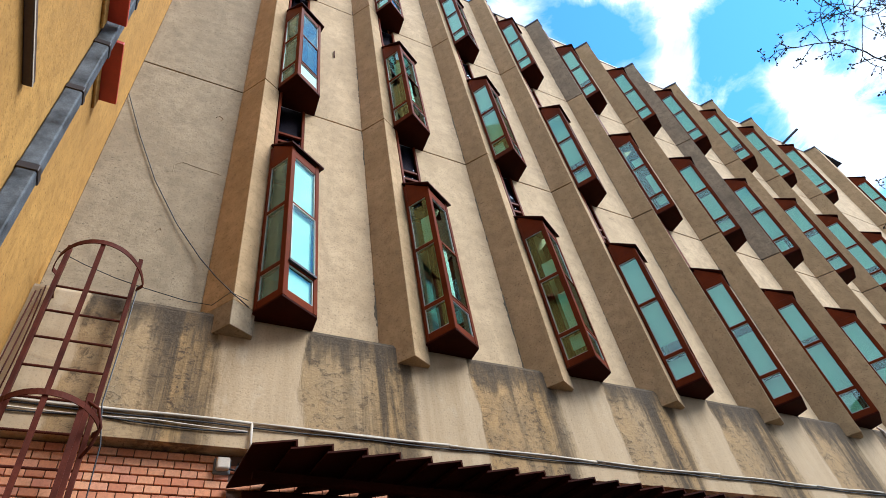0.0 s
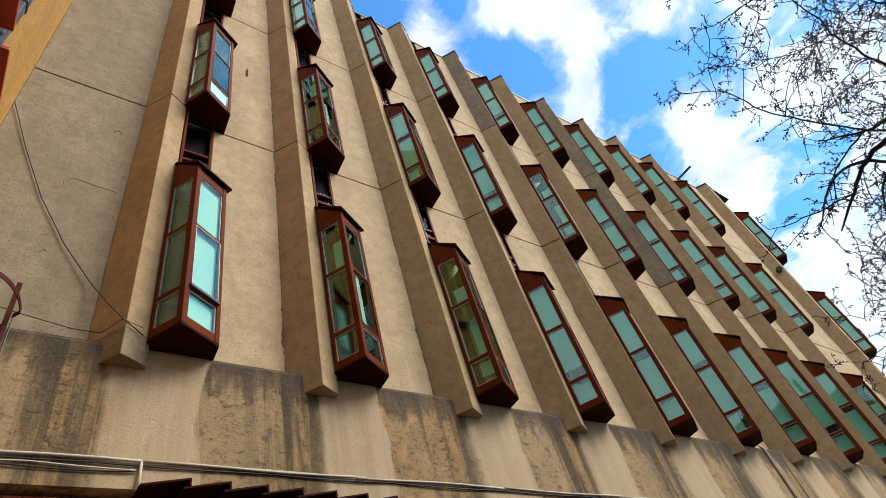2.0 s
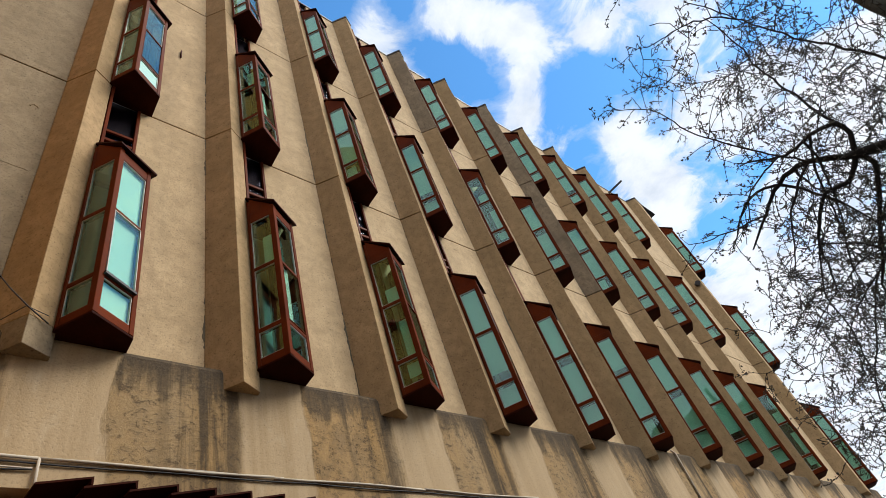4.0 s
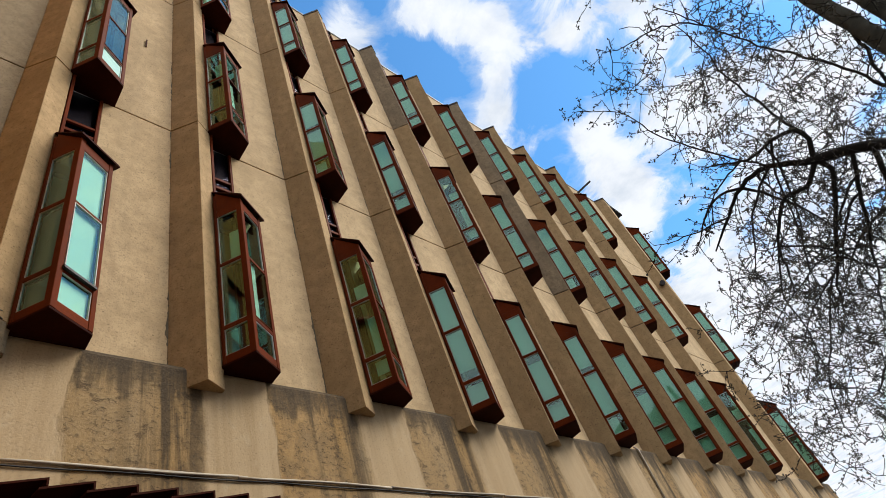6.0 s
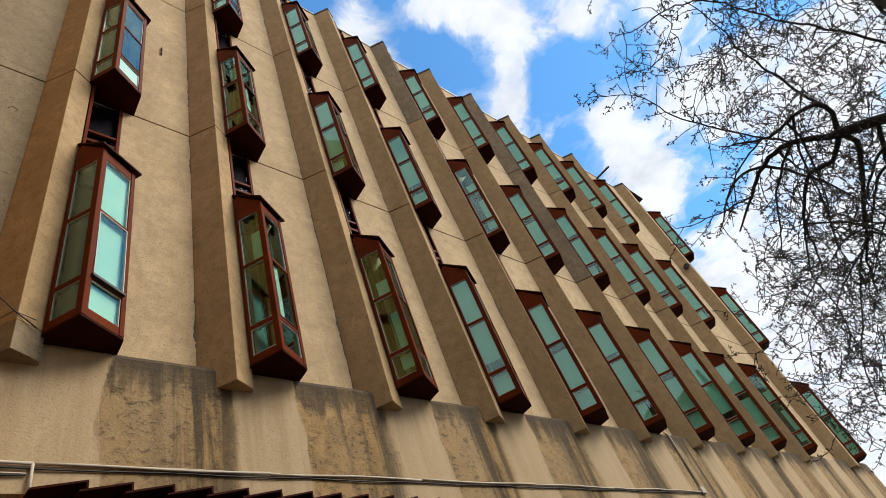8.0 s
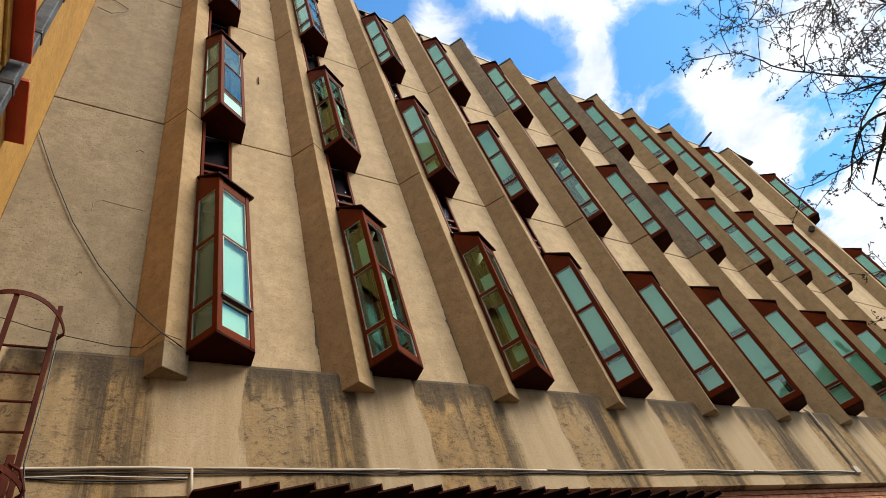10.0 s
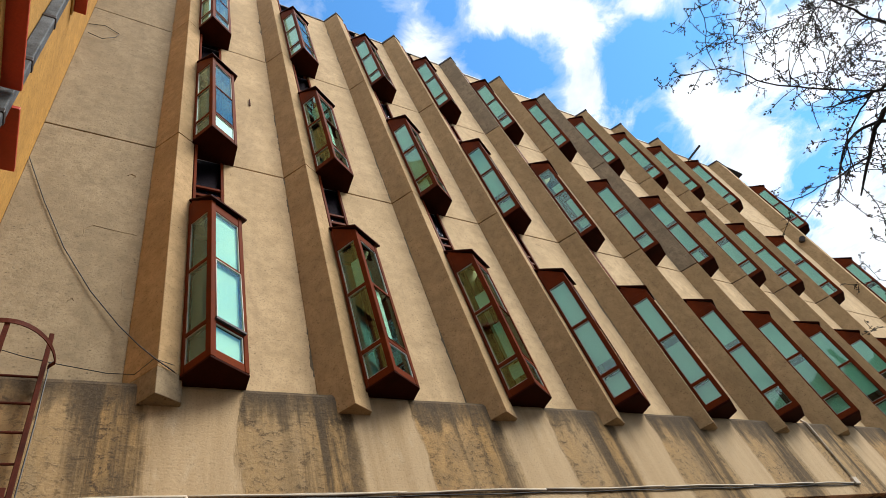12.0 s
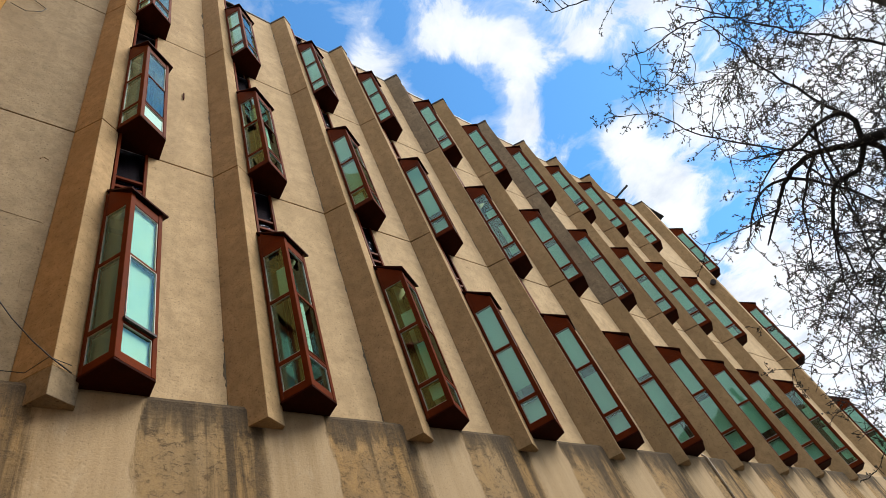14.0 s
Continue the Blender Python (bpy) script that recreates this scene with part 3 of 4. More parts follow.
ROWS = (0.245, 4.585, 9.095)
LEFT_LOW, LEFT_MID, LEFT_TOP = (PA, PB, 0.12, 0.84, 0.13, 0.46, 0.05), (PA, PB, 0.12, 0.84, 0.54, 1.42, 0.06), (PA, PB, 0.12, 0.84, 1.48, 2.31, 0.05)
FULL = "greenish glass and pale blinds that add a sky sheen"
protos = [bay_window(blinds=[(PA, PB, 0.12, 0.84, 0.54, 1.3, 0.09), (PA, PB, 0.12, 0.84, 1.48, 2.31, 0.05), (PA, PB, 0.12, 0.84, 0.13, 0.46, 0.10)], state=FULL),
          bay_window(upper=4.15, blinds=[LEFT_LOW, LEFT_MID, LEFT_TOP], state="pale blinds behind every pane that add a sky sheen"),
          bay_window(open_sash=0.012, blinds=[(PB, PC, 0.14, 0.88, 0.14, 2.31, 0.05), (PA, PB, 0.55, 0.8, 0.6, 1.25, 0.12)], state="one sash ajar and a pale blind"),
          bay_window(blinds=[(PA, PB, 0.42, 0.84, 1.5, 2.0, 0.06), (PB, PC, 0.14, 0.5, 0.6, 1.42, 0.04)], state="half-drawn white blinds"),
          bay_window(blinds=[(PA, PB, 0.5, 0.84, 0.56, 1.15, 0.06), (PA, PB, 0.3, 0.84, 1.48, 1.8, 0.10), (PA, PB, 0.35, 0.84, 0.26, 0.46, 0.08)], state="dark panes and one short blind"),
          bay_window(blinds=[(PB, PC, 0.14, 0.88, 0.14, 0.46, 0.025)], state="clear panes over one white panel imitating a reflection"),
          bay_window(blinds=[LEFT_TOP, (PA, PB, 0.12, 0.84, 0.7, 1.42, 0.05), (PA, PB, 0.12, 0.84, 0.13, 0.46, 0.09)], state="one blind half lowered"),
          bay_window(upper=4.15, blinds=[LEFT_TOP, (PA, PB, 0.12, 0.84, 0.75, 1.42, 0.05), LEFT_LOW], state="blinds lowered unevenly"),
          bay_window(blinds=[LEFT_MID, (PA, PB, 0.12, 0.84, 1.6, 2.31, 0.05), (PA, PB, 0.12, 0.6, 0.13, 0.46, 0.08)], state="a full blind in the middle pane")]
used = set()
END_SHIFT = 0.45
STATES = {(0, 0): 2, (1, 0): 3, (1, 1): 3, (2, 0): 4, (4, 1): 4, (0, 1): 5, (3, 0): 6, (4, 0): 0, (5, 0): 8, (7, 0): 6, (9, 0): 4, (2, 1): 8, (3, 1): 6, (6, 1): 8, (8, 1): 6, (9, 1): 8}
for k, z in enumerate(ROWS):
    for i, x in enumerate(FINX):
        j = STATES.get((i, k), (7 if i % 3 == 1 else 1) if k == 2 else 0)
        m = pose(x + (END_SHIFT if i == LAST else 0), 0, ZB + z)
        if j in used:
            copy_thing(protos[j], m)
        else:
            protos[j].matrix_basis = m
            used.add(j)

WIRE_A = [(-1.562, 0.32, ZB + 3.66), (-1.266, 0.325, ZB + 2.85), (-0.957, 0.325, ZB + 2.10), (-0.63, 0.32, ZB + 1.485), (-0.33, 0.30, ZB + 1.03),
          (-0.15, 0.13, ZB + 0.645), (-0.012, -0.02, ZB + 0.36), (0.173, 0.055, ZB + 0.28)]
HOLE_WIRE = [(-1.55, 0.33, ZB + 8.2), (-1.3, 0.325, ZB + 8.33), (-1.06, 0.33, ZB + 8.16), (-1.1, 0.3, ZB + 7.9), (-1.28, 0.29, ZB + 7.65), (-1.5, 0.3, ZB + 7.75)]

# ---------------------------------------------------------------- ragged dark strips in the corners of the fins, scars in the old render
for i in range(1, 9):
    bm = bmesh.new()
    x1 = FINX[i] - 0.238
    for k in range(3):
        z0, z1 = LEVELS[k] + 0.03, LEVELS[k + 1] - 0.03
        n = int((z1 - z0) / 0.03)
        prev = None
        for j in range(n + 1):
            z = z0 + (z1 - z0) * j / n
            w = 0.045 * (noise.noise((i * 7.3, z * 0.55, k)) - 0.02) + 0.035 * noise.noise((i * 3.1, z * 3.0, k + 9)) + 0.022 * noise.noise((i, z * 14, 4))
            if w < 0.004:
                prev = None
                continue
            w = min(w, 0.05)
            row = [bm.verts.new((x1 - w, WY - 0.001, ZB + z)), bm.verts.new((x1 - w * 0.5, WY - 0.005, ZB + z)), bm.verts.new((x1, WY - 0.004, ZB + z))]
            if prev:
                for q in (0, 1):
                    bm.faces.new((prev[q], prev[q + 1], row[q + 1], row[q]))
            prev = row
    part("corner_strip", bm, M_CORNER, wall, "ragged dark strip in the corner of the fin")
for pts, r in (([(-0.815, 2.357), (-0.826, 2.495), (-0.734, 2.589), (-0.588, 2.559), (-0.226, 2.526)], 0.008),
               ([(-0.50, 3.74), (-0.46, 3.79), (-0.41, 3.75), (-0.44, 3.70)], 0.013), ([(-0.80, 1.33), (-0.77, 1.38), (-0.75, 1.34)], 0.010), ([(-0.349, 1.605), (-0.346, 1.464)], 0.006)):
    bm = bmesh.new()
    way = []
    for a, b in zip(pts, pts[1:]):
        for k in range(6):
            t = k / 6
            x, z = a[0] + (b[0] - a[0]) * t, a[1] + (b[1] - a[1]) * t
            way.append((x + 0.012 * noise.noise((x * 20, z * 20, 1)), WY + 0.001, ZB + z + 0.012 * noise.noise((x * 20, z * 20, 5))))
    tube(bm, way, [r * (0.5 + 0.7 * abs(noise.noise((q[0] * 30, q[2] * 30, 2)))) for q in way], 6)
    part("render_scar", bm, M_FOOT, wall, "raised scar in the old render")

# ---------------------------------------------------------------- unseen wall, added to block sky light from the near facade
bm = bmesh.new()
box(bm, -30.0, 4.0, -22.0, -13.0, 0, 13.5)
tagged(part("shade_wall", bm, M_OLD_SHADED), "unseen plain wall added across the street to dim the near facade", "wall", kind="structure")

# ---------------------------------------------------------------- ochre neighbour wall
bm = bmesh.new()
box(bm, X_LEFT - 0.35, X_LEFT, -3.0, WY + 0.6, 0, ZB + 14.2)
yellow = tagged(part("wall_2", bm, M_YELLOW), "ochre yellow rendered wall of the neighbouring house", "wall", kind="structure")

pipe = thing("downpipe", "weathered square zinc downpipe on the ochre wall", "downpipe")
PY0, PY1, PX1 = -1.51, -1.395, X_LEFT + 0.12
cuts = [-ZB, -4.0, -2.6, -1.3, -0.27, 0.72, 1.48, 2.5, 3.6, 4.8, 6.2, 7.8, 9.6, 11.4, 13.9]
for a, b in zip(cuts, cuts[1:]):
    bm = bmesh.new()
    box(bm, X_LEFT + 0.004, PX1, PY0, PY1, ZB + a + 0.03, ZB + b - 0.012)
    soften(bm, 0.012, 2)
    part("pipe_length", bm, M_PIPE, pipe)
    bm = bmesh.new()
    box(bm, X_LEFT + 0.002, PX1 + 0.008, PY0 - 0.008, PY1 + 0.008, ZB + b - 0.03, ZB + b + 0.035)
    soften(bm, 0.006, 1)
    part("collar", bm, M_FLASH, pipe)


def red_ledge(y0, y1, z, out):
    th = thing("window_ledge", "red painted metal ledge on the ochre wall", "ledge", "red ledges on the ochre wall")
    bm = bmesh.new()
    box(bm, X_LEFT + 0.002, X_LEFT + out, y0, y1, ZB + z, ZB + z + 0.05)
    part("ledge_sheet", soften(bm, 0.005, 1), M_REDPAINT, th)
    bm = bmesh.new()
    box(bm, X_LEFT + 0.001, X_LEFT + 0.025, y0, y1, ZB + z - 0.16, ZB + z - 0.004)
    part("ledge_moulding", soften(bm, 0.006, 1), M_YELLOW, th)


red_ledge(-1.37, -0.72, 1.80, 0.17)
red_ledge(-2.9, -1.54, 1.80, 0.17)
red_ledge(-2.9, -1.54, 5.9, 0.17)
red_ledge(-1.37, -0.72, 5.9, 0.17)
th = thing("wall_profile", "brown metal profile with a pale lip on the ochre wall", "metal profile")
bm = bmesh.new()
box(bm, X_LEFT + 0.002, X_LEFT + 0.05, -2.9, -2.05, ZB - 0.21, ZB - 0.14)
part("profile_bar", soften(bm, 0.004, 1), M_BROWN, th)
bm = bmesh.new()
box(bm, X_LEFT + 0.051, X_LEFT + 0.054, -2.9, -2.05, ZB - 0.207, ZB - 0.19)
part("profile_lip", bm, M_WHITE, th)

# ---------------------------------------------------------------- caged ladder
lad = thing("caged_ladder", "rusty red steel ladder with safety cage against the wall", "ladder")
LX0, LX1, LY = -1.41, -0.835, 0.06
for x in (LX0, LX1):
    bm = bmesh.new()
    bar(bm, (x, LY, 0.0), (x, LY, ZB + 0.60), 0.036, 0.06)
    part("stringer", soften(bm, 0.004, 1), M_LADDER, lad)
z = ZB + 0.137
while z > 0.2:
    bm = bmesh.new()
    tube(bm, [(LX0, LY, z), (LX1, LY, z)], 0.0105, 8)
    part("rung", bm, M_LADDER, lad)
    z -= 0.263
HOOPS = (0.25, -1.17, -2.55)
for h in HOOPS:
    bm = bmesh.new()
    pts = []
    for i in range(25):
        a = math.pi * i / 24
        pts.append((-1.105 - 0.345 * math.cos(a) * (1.0 if i not in (0, 24) else 0.86), LY - 0.5 * math.sin(a), ZB + h))
    rings = []
    for p in pts:
        q = Vector((p[0] + 1.105, p[1] - LY, 0))
        q = q.normalized() * 0.008 if q.length > 0.01 else Vector((0, 0, 0))
        rings.append([bm.verts.new(Vector(p) + d) for d in (Vector((0, 0, -0.022)), q + Vector((0, 0, -0.022)), q + Vector((0, 0, 0.022)), Vector((0, 0, 0.022)))])
    for r0, r1 in zip(rings, rings[1:]):
        for k in range(4):
            bm.faces.new((r0[k], r0[(k + 1) % 4], r1[(k + 1) % 4], r1[k]))
    bm.faces.new(rings[0])
    bm.faces.new(rings[-1][::-1])
    part("hoop", bm, M_LADDER, lad)
for a in (0.28, 0.5, 0.72):
    x, y = -1.105 - 0.34 * math.cos(math.pi * a), LY - 0.49 * math.sin(math.pi * a)
    bm = bmesh.new()
    bar(bm, (x, y, ZB - 2.9), (x, y, ZB + (0.27 if a == 0.5 else -1.15)), 0.036, 0.01)
    part("cage_bar", bm, M_LADDER, lad)
for z in (0.1, -1.0, -2.6):
    for x in (LX0, LX1):
        bm = bmesh.new()
        bar(bm, (x, LY, ZB + z), (x, 0.185 if z > -1.05 else 0.33, ZB + z), 0.03, 0.008)
        part("wall_bracket", bm, M_LADDER, lad)
bm = bmesh.new()
bar(bm, (-0.875, -0.10, 0.0), (-0.875, -0.10, ZB - 0.93), 0.05, 0.012)
part("handrail", soften(bm, 0.004, 1), M_LADDER, lad)
bm = bmesh.new()
tube(bm, [(-0.875, -0.1, ZB - 1.0), (-0.80, -0.12, ZB - 1.06), (-0.755, -0.08, ZB - 1.18), (-0.79, -0.02, ZB - 1.3), (-0.835, 0.04, ZB - 1.36)], 0.012, 8)
part("grab_loop", bm, M_LADDER, lad)
for j, (dx, z1) in enumerate(((-0.05, 0.12), (-0.075, 0.05), (-0.10, 0.0))):
    bm = bmesh.new()
    pts = [(LX0 + dx + 0.012 * math.sin(z * 3 + j), LY - 0.03 * j, ZB + z1 - z) for z in [0.2 * i for i in range(22)]]
    tube(bm, pts, 0.0055, 6)
    tagged(part("ladder_cable", bm, M_LADDER), "cable hanging down beside the caged ladder", "cable", "cables beside the ladder")
bm = bmesh.new()
tube(bm, [(-0.80, 0.10, ZB + 0.33), (-0.795, 0.1, ZB - 0.3), (-0.80, 0.08, ZB - 0.9), (-0.735, 0.12, ZB - 1.2), (-0.72, 0.2, ZB - 2.0), (-0.72, 0.22, 0.1)], 0.006, 6)
tagged(part("ladder_cable", bm, M_BLACK), "thin black cable hanging beside the ladder", "cable", "cables beside the ladder")

# ---------------------------------------------------------------- cables and conduit on the band
con = thing("conduit", "white plastic conduit clipped along the cement band", "conduit")
xs = [-1.56 + 0.5 * i for i in range(25)]
CZ = ZB - 0.878
for i, (a, b) in enumerate(zip((-1.56, 0.33, 2.2, 4.0, 5.9, 7.7, 9.2), (0.33, 2.2, 4.0, 5.9, 7.7, 9.2, 10.42))):
    bm = bmesh.new()
    pts = [(a + (b - a) * k / 6, 0.163, CZ + 0.008 * math.sin(a * 2 + k) - 0.005 * i) for k in range(7)]
    tube(bm, pts, 0.0125, 8)
    part("conduit_length", bm, M_WHITE, con, smooth=True)
bm = bmesh.new()
tube(bm, [(0.33, 0.16, CZ), (0.33, 0.158, ZB - 1.1), (0.325, 0.2, ZB - 1.13), (0.32, 0.285, ZB - 1.14), (0.28, 0.29, ZB - 1.2)], 0.0115, 8)
part("conduit_drop", bm, M_WHITE, con, smooth=True)
bm = bmesh.new()
tube(bm, [(10.42, 0.163, CZ - 0.02), (10.43, 0.15, ZB + 0.2), (10.43, 0.2, ZB + 0.3)], 0.02, 8)
part("conduit_riser", bm, M_WHITE, con, smooth=True)
bm = bmesh.new()
box(bm, 10.36, 10.50, 0.13, 0.178, CZ - 0.07, CZ + 0.05)
part("junction", soften(bm, 0.008, 2), M_WHITE, con)
for j, (x0, x1, dz, sag, mat) in enumerate(((-1.56, 10.3, -0.022, 0.012, M_BLACK), (-1.56, 0.3, -0.05, 0.02, M_WHITE), (-1.56, 0.3, -0.065, 0.03, M_BLACK), (-1.56, 2.3, 0.016, 0.006, M_WHITE))):
    bm = bmesh.new()
    n = 40
    pts = []
    for k in range(n + 1):
        x = x0 + (x1 - x0) * k / n
        pts.append((x, 0.168, CZ + dz - sag * abs(math.sin(x * 2.4 + j)) - 0.003 * (x + 1.5)))
    tube(bm, pts, 0.0065, 6)
    tagged(part("wall_cable", bm, mat, smooth=True), "cable running along the conduit on the cement band", "cable", "cables on the band")

lampb = thing("wall_box", "white weatherproof junction box on the brick wall", "junction box")
bm = bmesh.new()
box(bm, 0.10, 0.205, 0.225, 0.285, ZB - 1.255, ZB - 1.155)
part("box_body", soften(bm, 0.018, 3), M_WHITE, lampb)
bm = bmesh.new()
box(bm, 0.085, 0.22, 0.283, 0.305, ZB - 1.275, ZB - 1.145)
part("back_plate", soften(bm, 0.006, 1), M_GREY, lampb)
bm = bmesh.new()
tube(bm, [(0.205, 0.26, ZB - 1.24), (0.25, 0.26, ZB - 1.25), (0.27, 0.27, ZB - 1.21), (0.28, 0.29, ZB - 1.17)], 0.008, 6)
part("cable_tail", bm, M_BLACK, lampb)

bm = bmesh.new()
tube(bm, WIRE_A, 0.006, 6)
tagged(part("slack_wire", bm, M_BLACK, smooth=True), "slack black wire hanging across the rendered wall", "wire", "slack wires on the wall")
bm = bmesh.new()
tube(bm, [(-1.50, 0.14, ZB + 0.60), (-1.27, 0.14, ZB + 0.50), (-1.0, 0.15, ZB + 0.42), (-0.75, 0.15, ZB + 0.365), (-0.37, 0.15, ZB + 0.30), (-0.15, 0.15, ZB + 0.305), (-0.02, -0.02, ZB + 0.36), (0.16, 0.05, ZB + 0.36)], 0.004, 6)
tagged(part("slack_wire", bm, M_BLACK, smooth=True), "thin wire looping from the ladder to the fin", "wire", "slack wires on the wall")

# stub of rusty iron, wall hole with a wire loop, roof pole, water spout
bm = bmesh.new()
box(bm, 1.184, 1.2, WY - 0.03, WY + 0.01, ZB + 6.78, ZB + 7.02)
tagged(part("iron_stub", bm, M_LADDER), "small rusty iron stub stuck in the wall", "iron stub")
bm = bmesh.new()
bar(bm, (18.95, 0.35, ZB + 13.30), (19.33, -0.30, ZB + 13.62), 0.07, 0.07)
tagged(part("roof_pole", soften(bm, 0.008, 1), M_FLASH), "dark metal pole jutting out over the parapet", "pole")
bm = bmesh.new()
tube(bm, [(20.56, 0.2, ZB + 8.3), (20.35, 0.06, ZB + 8.25)], [0.1, 0.1], 14)
tagged(part("water_spout", bm, M_FLASH), "black round water spout in the end fin", "spout")
bm = bmesh.new()
tube(bm, HOLE_WIRE, 0.006, 6)
tagged(part("slack_wire", bm, M_BLACK, smooth=True), "short loop of wire from a hole in the wall", "wire", "slack wires on the wall")

# ---------------------------------------------------------------- awning of overlapping sheets
awn = thing("awning", "dark red metal awning of overlapping tilted sheets", "awning")
AX0, AX1, NS = 0.20, 5.5, 20
for i in range(NS):
    x0 = AX0 + (AX1 - AX0) * i / NS
    x1 = x0 + (AX1 - AX0) / NS + 0.05
    zt = ZB - 1.415 - 0.14 * (x1 - 0.5) / 5.0
    bm = bmesh.new()
    prof = [(x0, zt - 0.06), (x1, zt), (x1, zt - 0.055), (x1 - 0.012, zt - 0.055), (x1 - 0.014, zt - 0.016), (x0, zt - 0.075)]
    fr = [bm.verts.new((x, -0.6, z)) for x, z in prof]
    bk = [bm.verts.new((x, 0.28, z + 0.10)) for x, z in prof]
    bm.faces.new(fr)
    bm.faces.new(bk[::-1])
    for k in range(6):
        bm.faces.new((fr[k], bk[k], bk[(k + 1) % 6], fr[(k + 1) % 6]))
    part("sheet", bm, M_REDSHADE, awn)
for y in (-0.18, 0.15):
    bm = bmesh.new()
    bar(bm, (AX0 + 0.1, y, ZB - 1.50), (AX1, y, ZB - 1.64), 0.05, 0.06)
    part("carrier", bm, M_REDSHADE, awn)
# added dark sheet over the brick, stands for the shade beneath the awning
bm = bmesh.new()
box(bm, 0.40, 5.4, 0.26, 0.32, 0.0, ZB - 1.40)
tagged(part("shade_sheet", bm, M_REDSHADE), "dark red sheet added under the awning in place of its shade", "door", kind="structure")

# ---------------------------------------------------------------- budding tree
rng = np.random.default_rng(11)


def unit(v):
    return v / (np.linalg.norm(v) + 1e-9)


class Crown:
    """Skeleton of a bare tree: nodes, their parents and the thickness of the wood."""

    def __init__(self):
        self.p, self.par, self.r, self.rank = [], [], [], []

    def add(self, q, par, r, rank):
        self.p.append(np.array(q, float))
        self.par.append(par)
        self.r.append(r)
        self.rank.append(rank)
        return len(self.p) - 1

    def limb(self, start, way, r0, r1, step=0.1, wander=0.012, rank=0):
        """Wood from node start through the points of way, smoothly, thinning from r0 to r1; returns its nodes."""
        ctrl = [self.p[start]] + [np.array(w, float) for w in way]
        pts = []
        for i in range(len(ctrl) - 1):
            a, b = ctrl[i], ctrl[i + 1]
            ta = (b - ctrl[i - 1]) * 0.5 if i else (b - a) * 0.8
            tb = (ctrl[i + 2] - a) * 0.5 if i + 2 < len(ctrl) else (b - a) * 0.8
            n = max(1, int(np.linalg.norm(b - a) / step))
            for k in range(1, n + 1):
                t = k / n
                h = (2 * t ** 3 - 3 * t ** 2 + 1, t ** 3 - 2 * t ** 2 + t, 3 * t ** 2 - 2 * t ** 3, t ** 3 - t ** 2)
                pts.append(h[0] * a + h[1] * ta + h[2] * b + h[3] * tb)
        out, last, off = [], start, np.zeros(3)
        for k, q in enumerate(pts):
            off = off * 0.75 + rng.normal(0, wander, 3)
            last = self.add(q + off, last, r0 + (r1 - r0) * (k + 1) / len(pts), rank)
            out.append(last)
        return out

    def shoot(self, start, way, length, r0, r1, rank, droop, step):
        """A free twig that wanders and bends."""
        n = max(2, int(length / step))
        last, out, v = start, [], unit(way)
        for k in range(n):
            v = unit(v + rng.normal(0, 0.11, 3) + np.array((0, 0, droop)))
            last = self.add(self.p[last] + v * step, last, r0 + (r1 - r0) * (k + 1) / n, rank)
            out.append(last)
        return out

    def fork(self, k, spread):
        """A way that leaves node k sideways."""
        d = unit(self.p[k] - self.p[self.par[k]])
        side = rng.normal(0, 1, 3)
        side = unit(side - d * side.dot(d))
        return d * (1 - spread) + side * spread


